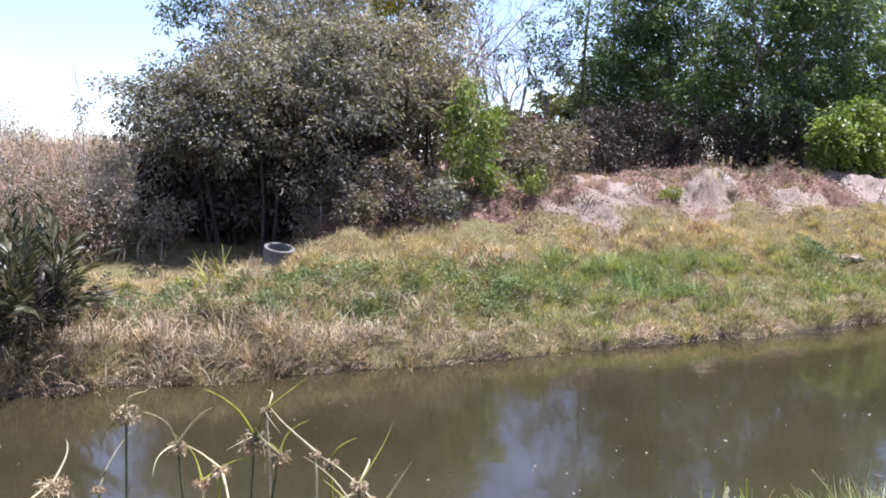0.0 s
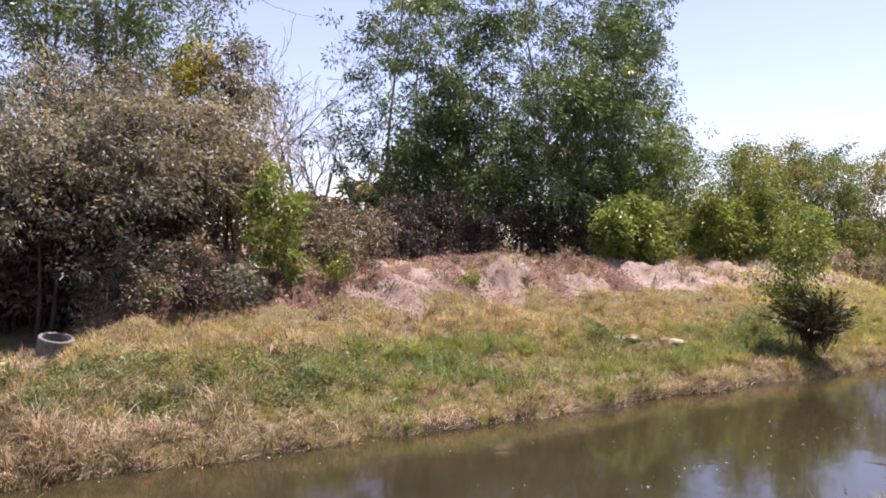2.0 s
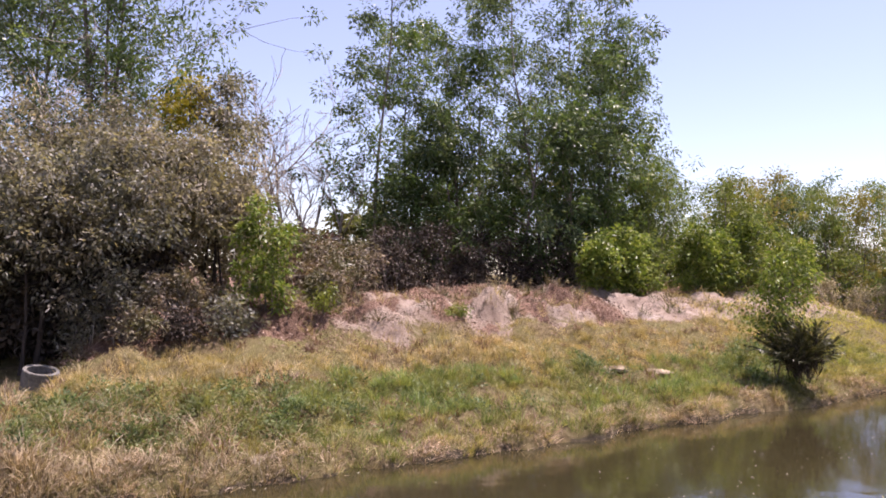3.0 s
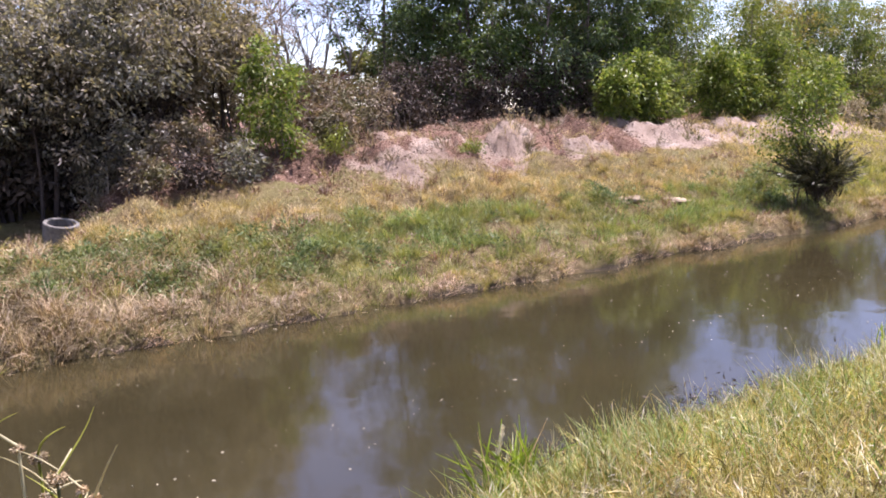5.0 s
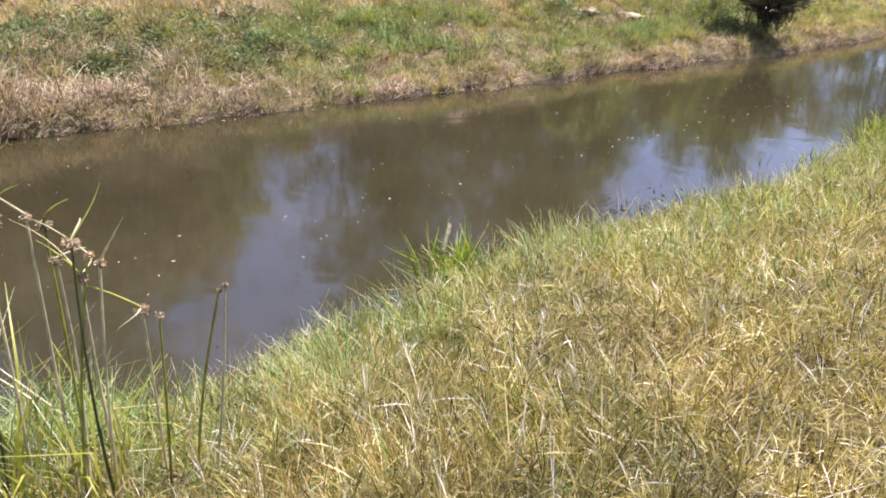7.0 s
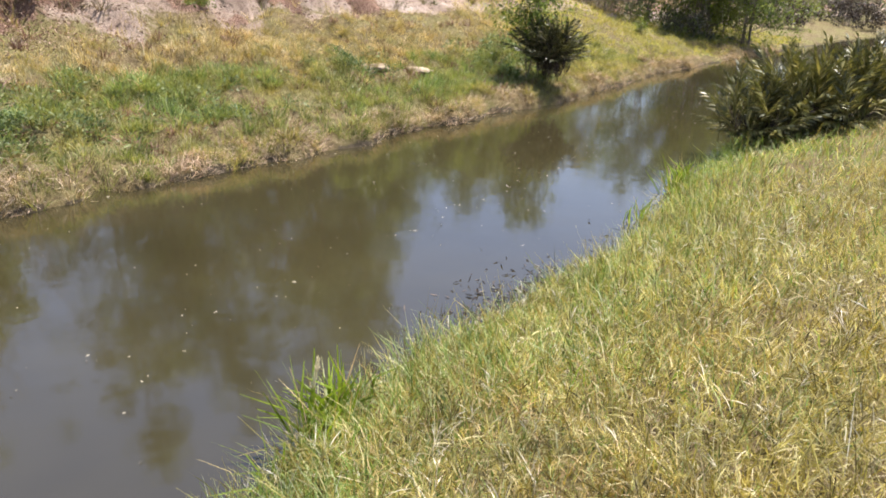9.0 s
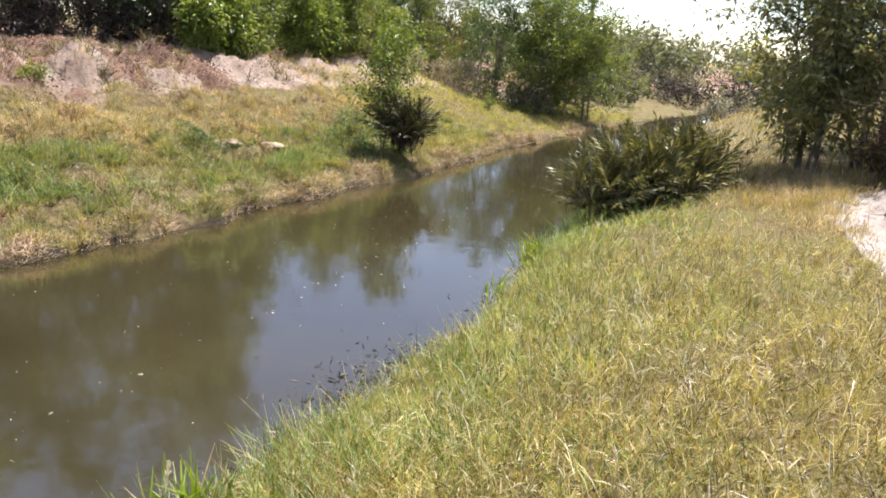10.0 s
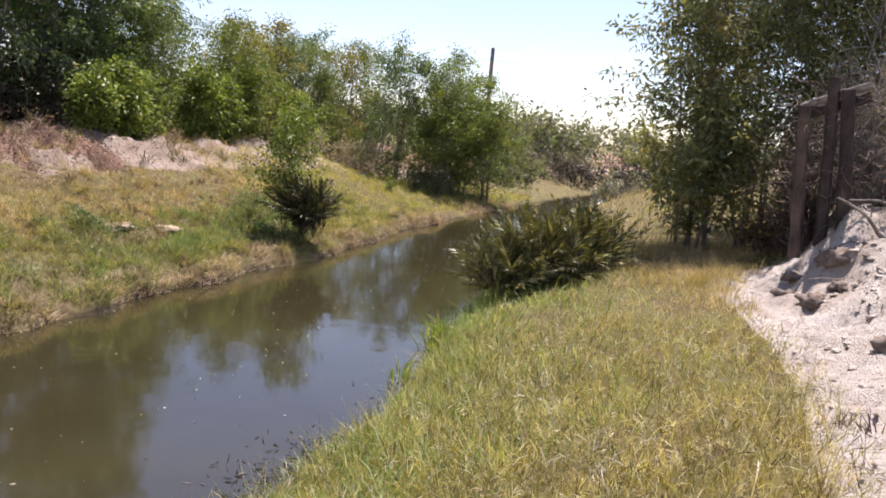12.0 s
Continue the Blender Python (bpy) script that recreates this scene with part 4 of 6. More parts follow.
def tree_arrays(rng, height, radius, bottom, limbs=14, per=90, sigma=0.20, L=(0.09, 0.15), W=(0.032, 0.058),
                trunk_r=0.07, stems=1, top_taper=0.55, sub=5, lean=(0, 0)):
    lines, tips = [], []
    for s in range(stems):
        h = height * (1 if s == 0 else rng.uniform(0.72, 0.95))
        base = np.array([rng.normal() * 0.18, rng.normal() * 0.18, -0.08]) if s else np.array([0, 0, -0.08])
        d0 = np.array([lean[0] + rng.normal() * 0.06, lean[1] + rng.normal() * 0.06, 1.0])
        tr = wander(rng, base, d0 / np.linalg.norm(d0), h * 0.97, 9, 0.045, 0.03)
        rr = np.linspace(trunk_r, trunk_r * 0.16, len(tr)) * (1 if s == 0 else 0.75)
        rr[0] *= 1.35
        lines.append((tr, rr))
        for q in range(limbs):
            f = bottom / height + (0.98 - bottom / height) * (q + rng.rand()) / limbs
            i = f * (len(tr) - 1)
            k = min(int(i), len(tr) - 2)
            p = tr[k] + (tr[k + 1] - tr[k]) * (i - k)
            a = q * 2.4 + rng.rand() * 1.2
            g = (f - bottom / height) / (1 - bottom / height)
            reach = radius * (0.65 + 0.55 * rng.rand()) * (math.sin(math.pi * min(1, 0.22 + 0.58 * g)) ** 0.7 * (1 - top_taper * g * g))
            up = 0.35 + 0.75 * g + rng.normal() * 0.15
            d = np.array([math.cos(a), math.sin(a), up])
            br = wander(rng, p, d / np.linalg.norm(d), max(0.25, reach * 1.15), 5, 0.16, 0.02)
            r0 = max(0.006, rr[k] * 0.42)
            lines.append((br, np.linspace(r0, 0.004, len(br))))
            tips.extend((br[3], br[5]))
            for _ in range(sub):
                j = rng.randint(2, len(br))
                sd_ = unit((br[j] - br[j - 1])[None])[0] + rng.normal(size=3) * 0.8
                tw = wander(rng, br[j], sd_ / np.linalg.norm(sd_), reach * rng.uniform(0.3, 0.65) + 0.12, 3, 0.2, 0.02)
                lines.append((tw, np.linspace(r0 * 0.45, 0.003, len(tw))))
                tips.append(tw[-1])
        tips.append(tr[-1])
    tips = np.array(tips)
    # clumps of uneven fullness
    keep = rng.rand(len(tips)) < 0.9
    tips = tips[keep]
    big = rng.uniform(0.6, 1.35, len(tips))
    VL, FL = leaves_about(rng, tips, per, sigma, L, W, size=big)
    VW, FW = tubes(lines, 3)
    return (VW, FW), (VL, FL)


def spot(x, y):
    """A planned place, set out to suit the banks."""
    u = min(1.0, max(0.0, (x - 1.0) / 8.0))
    k = float(np.interp(x, [0, 7, 10.4, 15.5, 20.8, 40], [1.03, 1.03, 1.037, 1.07, 1.11, 1.15]))
    if y < 7:
        k = 1 + (k - 1) * 0.8
    return (x - 0.1 + 0.36 * u) * k, (y - 0.2 + 0.65 * u) * k, k


def stand_tree(name, x, y, leafmat, label, seed, height, radius, bottom, barkmat="bark", group="", **kw):
    rng = np.random.RandomState(seed)
    x, y, k = spot(x, y)
    (VW, FW), (VL, FL) = tree_arrays(rng, height * k, radius * k, bottom, **kw)
    z = float(ground_z(np.array([x]), np.array([y]))[0])
    ob = empty(name, (x, y, z), label, "tree" if "tree" in name else "shrub", group)
    place("trunk", fill_mesh("trunk", VW, FW), M[barkmat], ob, flat=False)
    place("crown", fill_mesh("crown", VL, FL), M[leafmat], ob)
    return ob


def bush(name, x, y, rx, ry, h, leafmat, label, seed, n=9000, L=(0.05, 0.09), W=(0.018, 0.032), stems=16, barkmat="bark",
         low=0.0, shell=0.55, group="", lump=0.5, vmin=-0.72):
    """A rounded thicket: many stems from one foot, a lumpy shell of leaves and bare twigs that stick out."""
    rng = np.random.RandomState(seed)
    x, y, k = spot(x, y)
    rx, ry, h = rx * k, ry * k, h * k
    z = float(ground_z(np.array([x]), np.array([y]))[0])
    ob = empty(name, (x, y, z), label, "shrub", group)
    nc = n // 46
    th = rng.uniform(0, 2 * math.pi, nc)
    v = rng.uniform(vmin, 1, nc)
    ring = np.sqrt(np.clip(1 - v * v, 0.05, 1))
    r = (shell + (1 - shell) * rng.rand(nc) ** 0.6) * (1 + lump * (fractal(th * 1.5 + seed, v * 2.2, 1.0, seed % 4) - 0.5) * 1.4)
    C = np.stack([rx * r * ring * np.cos(th), ry * r * ring * np.sin(th), np.maximum(0.06, low + (h - low) * (0.42 + 0.58 * v * r))], 1)
    VL, FL = leaves_about(rng, C, 46, 0.15 * (0.6 + 0.4 * h / 2), L, W, 0.15, size=rng.uniform(0.6, 1.4, nc))
    keep = VL[FL[:, 2], 2] > -0.05
    lines = []
    for q in range(stems):
        c = C[rng.randint(nc)]
        p = np.array([c[0] * 0.18 + rng.normal() * 0.08, c[1] * 0.18 + rng.normal() * 0.08, -0.06])
        seg = np.linspace(0, 1, 7)[:, None]
        line = p + (c * rng.uniform(0.95, 1.12) - p) * seg + rng.normal(size=(7, 3)) * 0.05 * h * np.sin(seg * 3.14)
        r0 = rng.uniform(0.012, 0.03) * (0.5 + 0.4 * h / 2)
        lines.append((line, np.linspace(r0, 0.004, 7)))
        for _ in range(5):
            j = rng.randint(3, 7)
            d = unit((line[j] - line[j - 1])[None])[0] + rng.normal(size=3) * 0.6
            lines.append((wander(rng, line[j], d / np.linalg.norm(d), h * rng.uniform(0.12, 0.28), 3, 0.25), np.linspace(r0 * 0.35, 0.003, 4)))
    VW, FW = tubes(lines, 3)
    place("woodwork", fill_mesh("woodwork", VW, FW), M[barkmat], ob, flat=False)
    place("foliage", fill_mesh("foliage", VL, FL[keep]), M[leafmat], ob)
    return ob


def bare_tree(x, y, height, spread, seed, label):
    rng = np.random.RandomState(seed)
    x, y, k = spot(x, y)
    height = height * k
    z = float(ground_z(np.array([x]), np.array([y]))[0])
    ob = empty("bare_tree", (x, y, z), label, "tree", "leafless trees behind the bank")
    lines = []

    def grow(p, d, length, r, depth):
        br = wander(rng, p, d, length, 5, 0.13, 0.04)
        lines.append((br, np.maximum(0.007, np.linspace(r, r * 0.55, len(br)))))
        if depth == 0:
            return
        for _ in range(3 if depth > 1 else 4):
            j = rng.randint(2, len(br))
            nd = unit((br[j] - br[j - 1])[None])[0] + rng.normal(size=3) * np.array([spread, spread, 0.3])
            grow(br[j], nd / np.linalg.norm(nd), length * rng.uniform(0.5, 0.75), r * 0.5, depth - 1)
    grow(np.array([0, 0, -0.1]), np.array([rng.normal() * 0.1, 0, 1.0]), height * 0.45, 0.07, 4)
    V, F = tubes(lines, 3)
    place("trunk", fill_mesh("trunk", V, F), M["bark_pale"], ob, flat=False)
    return ob


G1 = "tall acacias of the grove"
ACA = "slender tall acacia tree with dark green drooping leaves"
for x, y, h, r, b, sd_ in ((3.35, 18.4, 8.6, 1.35, 2.0, 21), (4.3, 19.8, 7.4, 1.5, 1.6, 22), (5.6, 18.5, 7.0, 1.6, 1.5, 23), (6.4, 19.9, 8.4, 1.6, 1.4, 24),
                           (7.5, 18.0, 9.2, 1.75, 1.2, 25), (8.5, 19.0, 8.8, 1.6, 1.0, 26), (9.2, 18.2, 7.4, 1.3, 1.0, 27), (5.1, 17.9, 4.6, 1.2, 0.5, 28),
                           (6.8, 17.5, 4.6, 1.3, 0.3, 29), (8.2, 17.3, 4.6, 1.2, 0.3, 30), (4.0, 18.2, 3.6, 1.0, 0.4, 301), (9.9, 20.2, 6.2, 1.5, 0.4, 302),
                           (7.6, 20.6, 7.6, 1.4, 1.2, 303), (9.6, 18.9, 8.6, 1.6, 0.8, 304), (10.8, 19.6, 7.6, 1.5, 0.6, 305)):
    stand_tree("acacia_tree", x * 1.15, y * 1.15, "acacia", ACA, sd_, h * 1.12, r * 1.02, b, group=G1, limbs=19, per=66, sub=5, sigma=0.2, stems=1, top_taper=0.3, L=(0.10, 0.165), W=(0.035, 0.058))
stand_tree("acacia_tree", -2.9, 20.2, "acacia", "large spreading acacia tree behind the thicket", 31, 10.6, 3.0, 1.6, limbs=24, per=52, sub=6, trunk_r=0.11, stems=3, sigma=0.23, L=(0.10, 0.165), W=(0.036, 0.06))
stand_tree("acacia_tree", -4.6, 20.6, "acacia", "large spreading acacia tree behind the thicket", 32, 9.6, 2.6, 1.2, limbs=20, per=52, sub=6, trunk_r=0.09, stems=2, sigma=0.23, L=(0.10, 0.165), W=(0.036, 0.06))
stand_tree("yellow_tree", -0.5, 19.4, "yellow_leaf", "small tree with yellowing leaves", 33, 5.2, 0.95, 1.6, limbs=12, per=70, sub=4)
stand_tree("grey_tree", 0.35, 18.6, "scrub", "grey-green thinly leaved tree", 34, 5.0, 0.9, 1.6, limbs=12, per=60, sub=4)
for k, (x, y, h, sp) in enumerate(((0.5, 22.0, 6.8, 0.6), (1.35, 21.5, 6.2, 0.65), (2.3, 23.0, 5.6, 0.65), (1.9, 20.0, 4.4, 0.65), (0.9, 20.5, 5.4, 0.6), (-3.4, 15.6, 5.0, 0.7), (-5.0, 15.0, 3.6, 0.7), (0.1, 21.0, 6.6, 0.6), (1.7, 23.4, 7.2, 0.6), (2.9, 21.6, 5.4, 0.6))):
    bare_tree(x, y, h, sp, 41 + k, "leafless grey tree with fine spreading twigs")

G2 = "young acacias along the far bank"
YA = "young bushy acacia with light green leaves"
for k, (x, y, h, r, b, mat, st) in enumerate(((10.6, 19.2, 4.6, 1.3, 0.2, "acacia", 2), (12.2, 20.0, 4.2, 1.3, 0.2, "acacia", 2),
        (10.9, 17.6, 3.2, 1.1, 0.2, "acacia_pale", 2), (11.8, 18.6, 3.1, 1.1, 0.2, "acacia", 2), (12.7, 16.7, 2.6, 0.95, 0.15, "acacia_pale", 2),
        (13.6, 17.8, 2.7, 1.0, 0.15, "acacia_pale", 2), (14.9, 18.4, 3.2, 1.1, 0.2, "acacia_pale", 2), (16.2, 18.8, 3.4, 1.1, 0.2, "acacia", 2),
        (17.4, 18.0, 3.4, 1.1, 0.2, "acacia_pale", 2), (18.6, 18.4, 3.7, 1.2, 0.2, "acacia_pale", 2), (19.8, 17.8, 3.9, 1.2, 0.2, "acacia_pale", 2),
        (21.0, 17.0, 3.6, 1.2, 0.15, "bright", 2), (22.2, 15.7, 2.7, 1.35, 0.05, "acacia_pale", 4), (21.2, 16.6, 2.9, 1.2, 0.05, "acacia_pale", 3), (24.2, 19.2, 4.2, 1.2, 0.3, "acacia", 2), (16.8, 20.4, 3.6, 1.2, 0.2, "acacia_pale", 2), (18.4, 20.2, 4.0, 1.2, 0.2, "acacia", 2), (20.2, 19.2, 4.2, 1.2, 0.2, "acacia", 2), (15.4, 20.4, 3.4, 1.1, 0.2, "olive_young", 2), (13.8, 20.6, 3.8, 1.2, 0.2, "acacia", 2), (21.4, 17.8, 3.6, 1.3, 0.1, "acacia", 3), (22.8, 17.2, 3.4, 1.2, 0.1, "acacia_pale", 3), (17.5, 19.2, 3.8, 1.2, 0.2, "acacia", 2), (16.5, 19.6, 3.7, 1.2, 0.2, "acacia_pale", 2), (19.2, 19.6, 4.1, 1.2, 0.2, "acacia_pale", 2), (20.6, 18.6, 4.0, 1.3, 0.1, "acacia", 3))):
    stand_tree("young_acacia_tree", x * (1.13 if x < 20.5 else 1.0), y * (1.13 if x < 20.5 else 1.0) + (1.1 if x < 20.5 else 0.0), mat if k % 3 or x > 19 else ("olive_young" if mat == "acacia_pale" else mat), YA, 60 + k, h * 1.12 + 0.45, r * 1.1, b, group=G2, limbs=14, per=34, sub=4, stems=st, sigma=0.17, trunk_r=0.045, L=(0.09, 0.15), W=(0.03, 0.052))
G3 = "bright green shrubs by the sandy crest"
for k, (x, y, h, r) in enumerate(((9.2, 18.0, 1.3, 0.35), (10.0, 18.4, 1.9, 0.42), (10.7, 18.8, 1.6, 0.4), (12.6, 18.9, 2.1, 0.48), (14.8, 19.8, 2.1, 0.7), (13.7, 19.2, 1.9, 0.45), (16.6, 19.8, 1.9, 0.65))):
    stand_tree("bright_shrub", x, y, "bright" if k != 2 else "acacia_pale", "leafy shrub with sunlit yellow-green leaves", 80 + k, h, r, 0.1, group=G3,
               limbs=10, per=22, sub=4, stems=4, sigma=0.14, L=(0.10, 0.17), W=(0.036, 0.06), trunk_r=0.025)
stand_tree("bright_shrub", 0.75, 14.2, "bright", "upright sapling with glossy light green leaves", 86, 2.0, 0.34, 0.15, limbs=9, per=26, sub=3, stems=3, sigma=0.11,
           L=(0.08, 0.13), W=(0.03, 0.05), trunk_r=0.022)
for k, (x, y, rx, h) in enumerate(((4.0, 24.6, 1.6, 2.6), (6.0, 25.0, 1.7, 3.8), (8.1, 25.2, 1.7, 4.4), (10.2, 24.6, 1.7, 4.4), (12.3, 24.8, 1.6, 3.8), (14.7, 25.4, 1.6, 2.4),
                                   (17.3, 25.2, 1.6, 2.4), (20.0, 25.2, 1.6, 2.4), (22.6, 24.4, 1.6, 2.2), (1.6, 20.4, 1.2, 1.5))):
    bush("dense_bush", x, y, rx, rx * 0.8, h, "acacia_dusk" if k < 9 else "red_scrub", "dense bush added to fill shaded gaps behind the trunks", 700 + k, n=4600, stems=8, group="bushes behind the grove",
         L=(0.15, 0.24), W=(0.065, 0.105))
# the two near-black bushes here paint the shade behind the thicket
bush("dense_bush", -2.6, 16.2, 1.8, 0.9, 2.0, "dead_and_shade", "dense bush added to fill shaded gaps behind the trunks", 715, n=8000, stems=14, L=(0.10, 0.16), W=(0.045, 0.07))
bush("dense_bush", -0.4, 17.0, 1.3, 0.8, 1.7, "dry_scrub", "dense bush added to fill shaded gaps behind the trunks", 716, n=5000, stems=14, L=(0.10, 0.16), W=(0.045, 0.07))
bush("dense_bush", -4.3, 15.6, 1.2, 0.8, 1.7, "dead_and_shade", "dense bush added to fill shaded gaps behind the trunks", 717, n=4500, stems=14, L=(0.10, 0.16), W=(0.045, 0.07))
# the great thicket across the stream
THG, THD = "grey-green leaning thicket over a dark hollow", "dry greyish-brown thicket with withered leaves"
for k, (x, y, h, r, b, mat, st) in enumerate((
        (-2.45, 14.2, 3.1, 1.55, 1.6, "scrub", 3), (-3.7, 14.3, 2.9, 1.5, 1.6, "scrub", 3), (-4.5, 14.1, 2.7, 1.05, 1.5, "scrub", 3),
        (-1.9, 15.2, 3.3, 1.3, 1.2, "scrub", 3), (-1.0, 15.4, 2.6, 1.25, 1.5, "dry_scrub", 3), (-0.15, 15.6, 2.2, 1.0, 1.2, "dry_scrub", 3),
        (-3.0, 14.9, 3.8, 1.4, 1.4, "dry_scrub", 3), (-3.9, 13.85, 2.7, 1.25, 1.6, "scrub", 2),
        (-2.9, 13.8, 2.9, 1.25, 1.65, "scrub", 2), (-1.7, 14.3, 2.9, 1.1, 1.5, "scrub", 2))):
    stand_tree("thicket", x, y, mat, THG if mat == "scrub" else THD, 90 + 40 * k, h, r, b, group="thicket across the stream", barkmat="wood", limbs=14, per=48, sub=4, stems=st,
               sigma=0.16, L=(0.07, 0.12), W=(0.028, 0.048), trunk_r=0.055, top_taper=0.35)
# near-black leaves stand in for the deep shade of the hollow
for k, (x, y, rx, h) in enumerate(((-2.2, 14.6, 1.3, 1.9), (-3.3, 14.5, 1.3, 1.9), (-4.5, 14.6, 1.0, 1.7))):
    bush("dense_bush", x, y, rx, 0.7, h, "dead_and_shade", "near-black bush standing in for shade in the thicket hollow", 720 + k, n=8000, stems=14, L=(0.13, 0.20), W=(0.06, 0.095))
LS = "low russet shrub on the litter slope under the thicket"
for k, (x, y, rx, h, mat) in enumerate(((0.1, 13.35, 0.42, 0.7, "scrub"), (-1.55, 13.5, 0.55, 0.8, "scrub"), (-0.75, 13.85, 0.45, 0.6, "brown_brush"),
                                       (-2.2, 13.6, 0.5, 1.0, "scrub"), (-0.25, 14.5, 0.45, 0.6, "brown_brush"), (-1.2, 14.4, 0.5, 0.8, "dry_scrub"), (-0.55, 13.1, 0.35, 0.45, "dead_and_shade"),
                                       (-1.35, 13.0, 0.35, 0.4, "brown_brush"), (-5.9, 13.2, 0.6, 0.8, "red_scrub"), (-4.75, 13.3, 0.55, 1.15, "dry_scrub"), (-5.3, 13.1, 0.6, 1.3, "dry_scrub"))):
    bush("low_shrub", x, y, rx, rx * 0.85, h, mat, LS, 930 + k, n=1250, stems=14, L=(0.06, 0.11), W=(0.024, 0.042), lump=1.0, group="low shrubs under the thicket")
bush("low_shrub", -6.2, 13.0, 1.2, 0.9, 1.3, "brown_brush", "dry brush in tall straw-coloured grass", 96, n=4200, stems=18)
bush("tall_brush", -6.3, 14.6, 0.9, 0.8, 2.2, "dry_scrub", "tall thin dry brush with bare twigs", 98, n=2600, stems=26, barkmat="bark_pale", lump=0.9)
bush("tall_brush", -8.6, 15.6, 1.2, 0.9, 2.2, "dry_scrub", "tall thin dry brush with bare twigs", 99, n=3000, stems=26, barkmat="bark_pale", lump=0.9)
bush("low_shrub", -7.8, 13.6, 1.3, 1.0, 1.5, "brown_brush", "dry brush in tall straw-coloured grass", 97, n=4200, stems=18)
# dry brush, plus near-black bushes whose colour gives the shade under the grove
for k, (x, y, rx, h, mat) in enumerate(((1.7, 17.2, 0.9, 1.4, "brown_brush"), (2.6, 17.6, 0.9, 1.3, "brown_brush"), (3.9, 18.6, 0.8, 1.8, "dead_and_shade"), (1.9, 15.2, 0.35, 0.5, "brown_brush"),
                                       (5.1, 19.4, 1.0, 1.8, "dead_and_shade"), (6.7, 19.7, 1.0, 1.8, "dead_and_shade"), (8.4, 19.6, 1.0, 1.8, "dead_and_shade"), (9.9, 19.2, 0.9, 1.1, "scrub"), (4.6, 21.6, 1.2, 1.9, "dead_and_shade"), (6.3, 22.0, 1.2, 1.9, "dead_and_shade"), (8.0, 21.8, 1.2, 1.9, "dead_and_shade"), (9.7, 21.6, 1.2, 1.9, "dead_and_shade"),
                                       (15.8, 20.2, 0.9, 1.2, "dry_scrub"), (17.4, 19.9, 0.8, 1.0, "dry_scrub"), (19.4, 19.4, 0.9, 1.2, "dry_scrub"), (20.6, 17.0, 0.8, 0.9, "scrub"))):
    bush("undergrowth", x, y, rx, rx, h, mat, "tangled dry undergrowth beneath the trees, the darkest standing in for shade", 100 + k, n=3600, stems=12, L=(0.06, 0.11), W=(0.026, 0.045), group="undergrowth of the grove")
for k, (x, y, h) in enumerate(((1.8, 14.1, 0.45), (4.4, 14.6, 0.2), (17.9, 16.4, 0.6))):
    bush("seedling", x, y, 0.18, 0.16, h, "acacia_pale", "small green seedling on the sandy slope", 120 + k, n=500, stems=4, group="seedlings on the slope")


# ---- ferns at the water ----
def frond_mesh(rng, length, pinnae=15):
    """A stiff arching rib with pairs of long strap-shaped leaflets."""
    s = np.linspace(0, 1, 8)
    rib = np.stack([length * (0.60 * s + 0.10 * s * s), 0 * s, length * (0.85 * s - 0.22 * s * s)], 1)
    V, F = tubes([(rib, np.linspace(0.008, 0.003, 8))], 4)
    t = np.repeat(np.linspace(0.3, 0.98, pinnae), 2) + rng.normal(size=2 * pinnae) * 0.012
    P = np.stack([np.interp(t, s, rib[:, k]) for k in range(3)], 1)
    sg = np.tile([1, -1], pinnae)
    D = np.stack([0.75 + 0.3 * t, sg * (0.62 - 0.2 * t), 0.62 - 0.3 * t + rng.normal(size=len(t)) * 0.14], 1)
    L = length * 0.25 * np.sin(np.clip(t, 0, 0.95) * 2.5 + 0.5).clip(0.45, 1)
    VL, FL = leaf_arrays(P, D, L, 0.019 + 0.009 * rng.rand(len(t)), rng, 0.12)
    return fill_mesh("frond", np.concatenate([V, VL]), np.concatenate([F, FL + len(V)]))


def fern(x, y, h, count, mat, label, seed, tilt=0.0, stretch=(1.0, 1.0), name="fern", z=None, rise=(8, 96), foot=0.15, dead=0.0, stalk=0.0):
    rng = np.random.RandomState(seed)
    x, y, k = spot(x, y)
    h = h * k
    z = float(ground_z(np.array([x]), np.array([y]))[0]) if z is None else z
    ob = empty(name, (x, y, z), label, "fern", "large ferns at the water")
    kinds = [frond_mesh(rng, 1.0) for _ in range(5)]
    for me in kinds:
        me.materials.append(M[mat])
    old = [me.copy() for me in kinds]
    for me in old:
        me.materials.clear()
        me.materials.append(M["dead_and_shade"])
    for k in range(count):
        withered = k < dead * count
        f = new("frond", (old if withered else kinds)[k % 5])
        a, up = rng.uniform(0, 360), rise[0] + (rise[1] - rise[0]) * rng.rand() ** 0.75
        if withered:
            up = rng.uniform(20, 130)
        size = h * rng.uniform(0.75, 1.15) * (0.55 if withered else 1)
        o = (rng.normal() * foot * stretch[0] * h, rng.normal() * foot * stretch[1] * h, -0.03 + 0.16 * h * rng.rand())
        if stalk:
            # the living fronds sit on a short trunk wrapped in upright dead ones
            o = (o[0], o[1], o[2] + stalk * h * (rng.rand() if withered else rng.uniform(0.7, 1.2)))
            size, up = size * (0.9 if withered else 0.72), rng.uniform(74, 106) if withered else up
        f.parent = ob
        f.matrix_basis = pose(*o) @ pose(0, 0, 0, 0, 0, a) @ pose(0, 0, 0, rng.uniform(-35, 35), 38 - up, 0) @ Matrix.Diagonal((size, size, size, 1))
    return ob


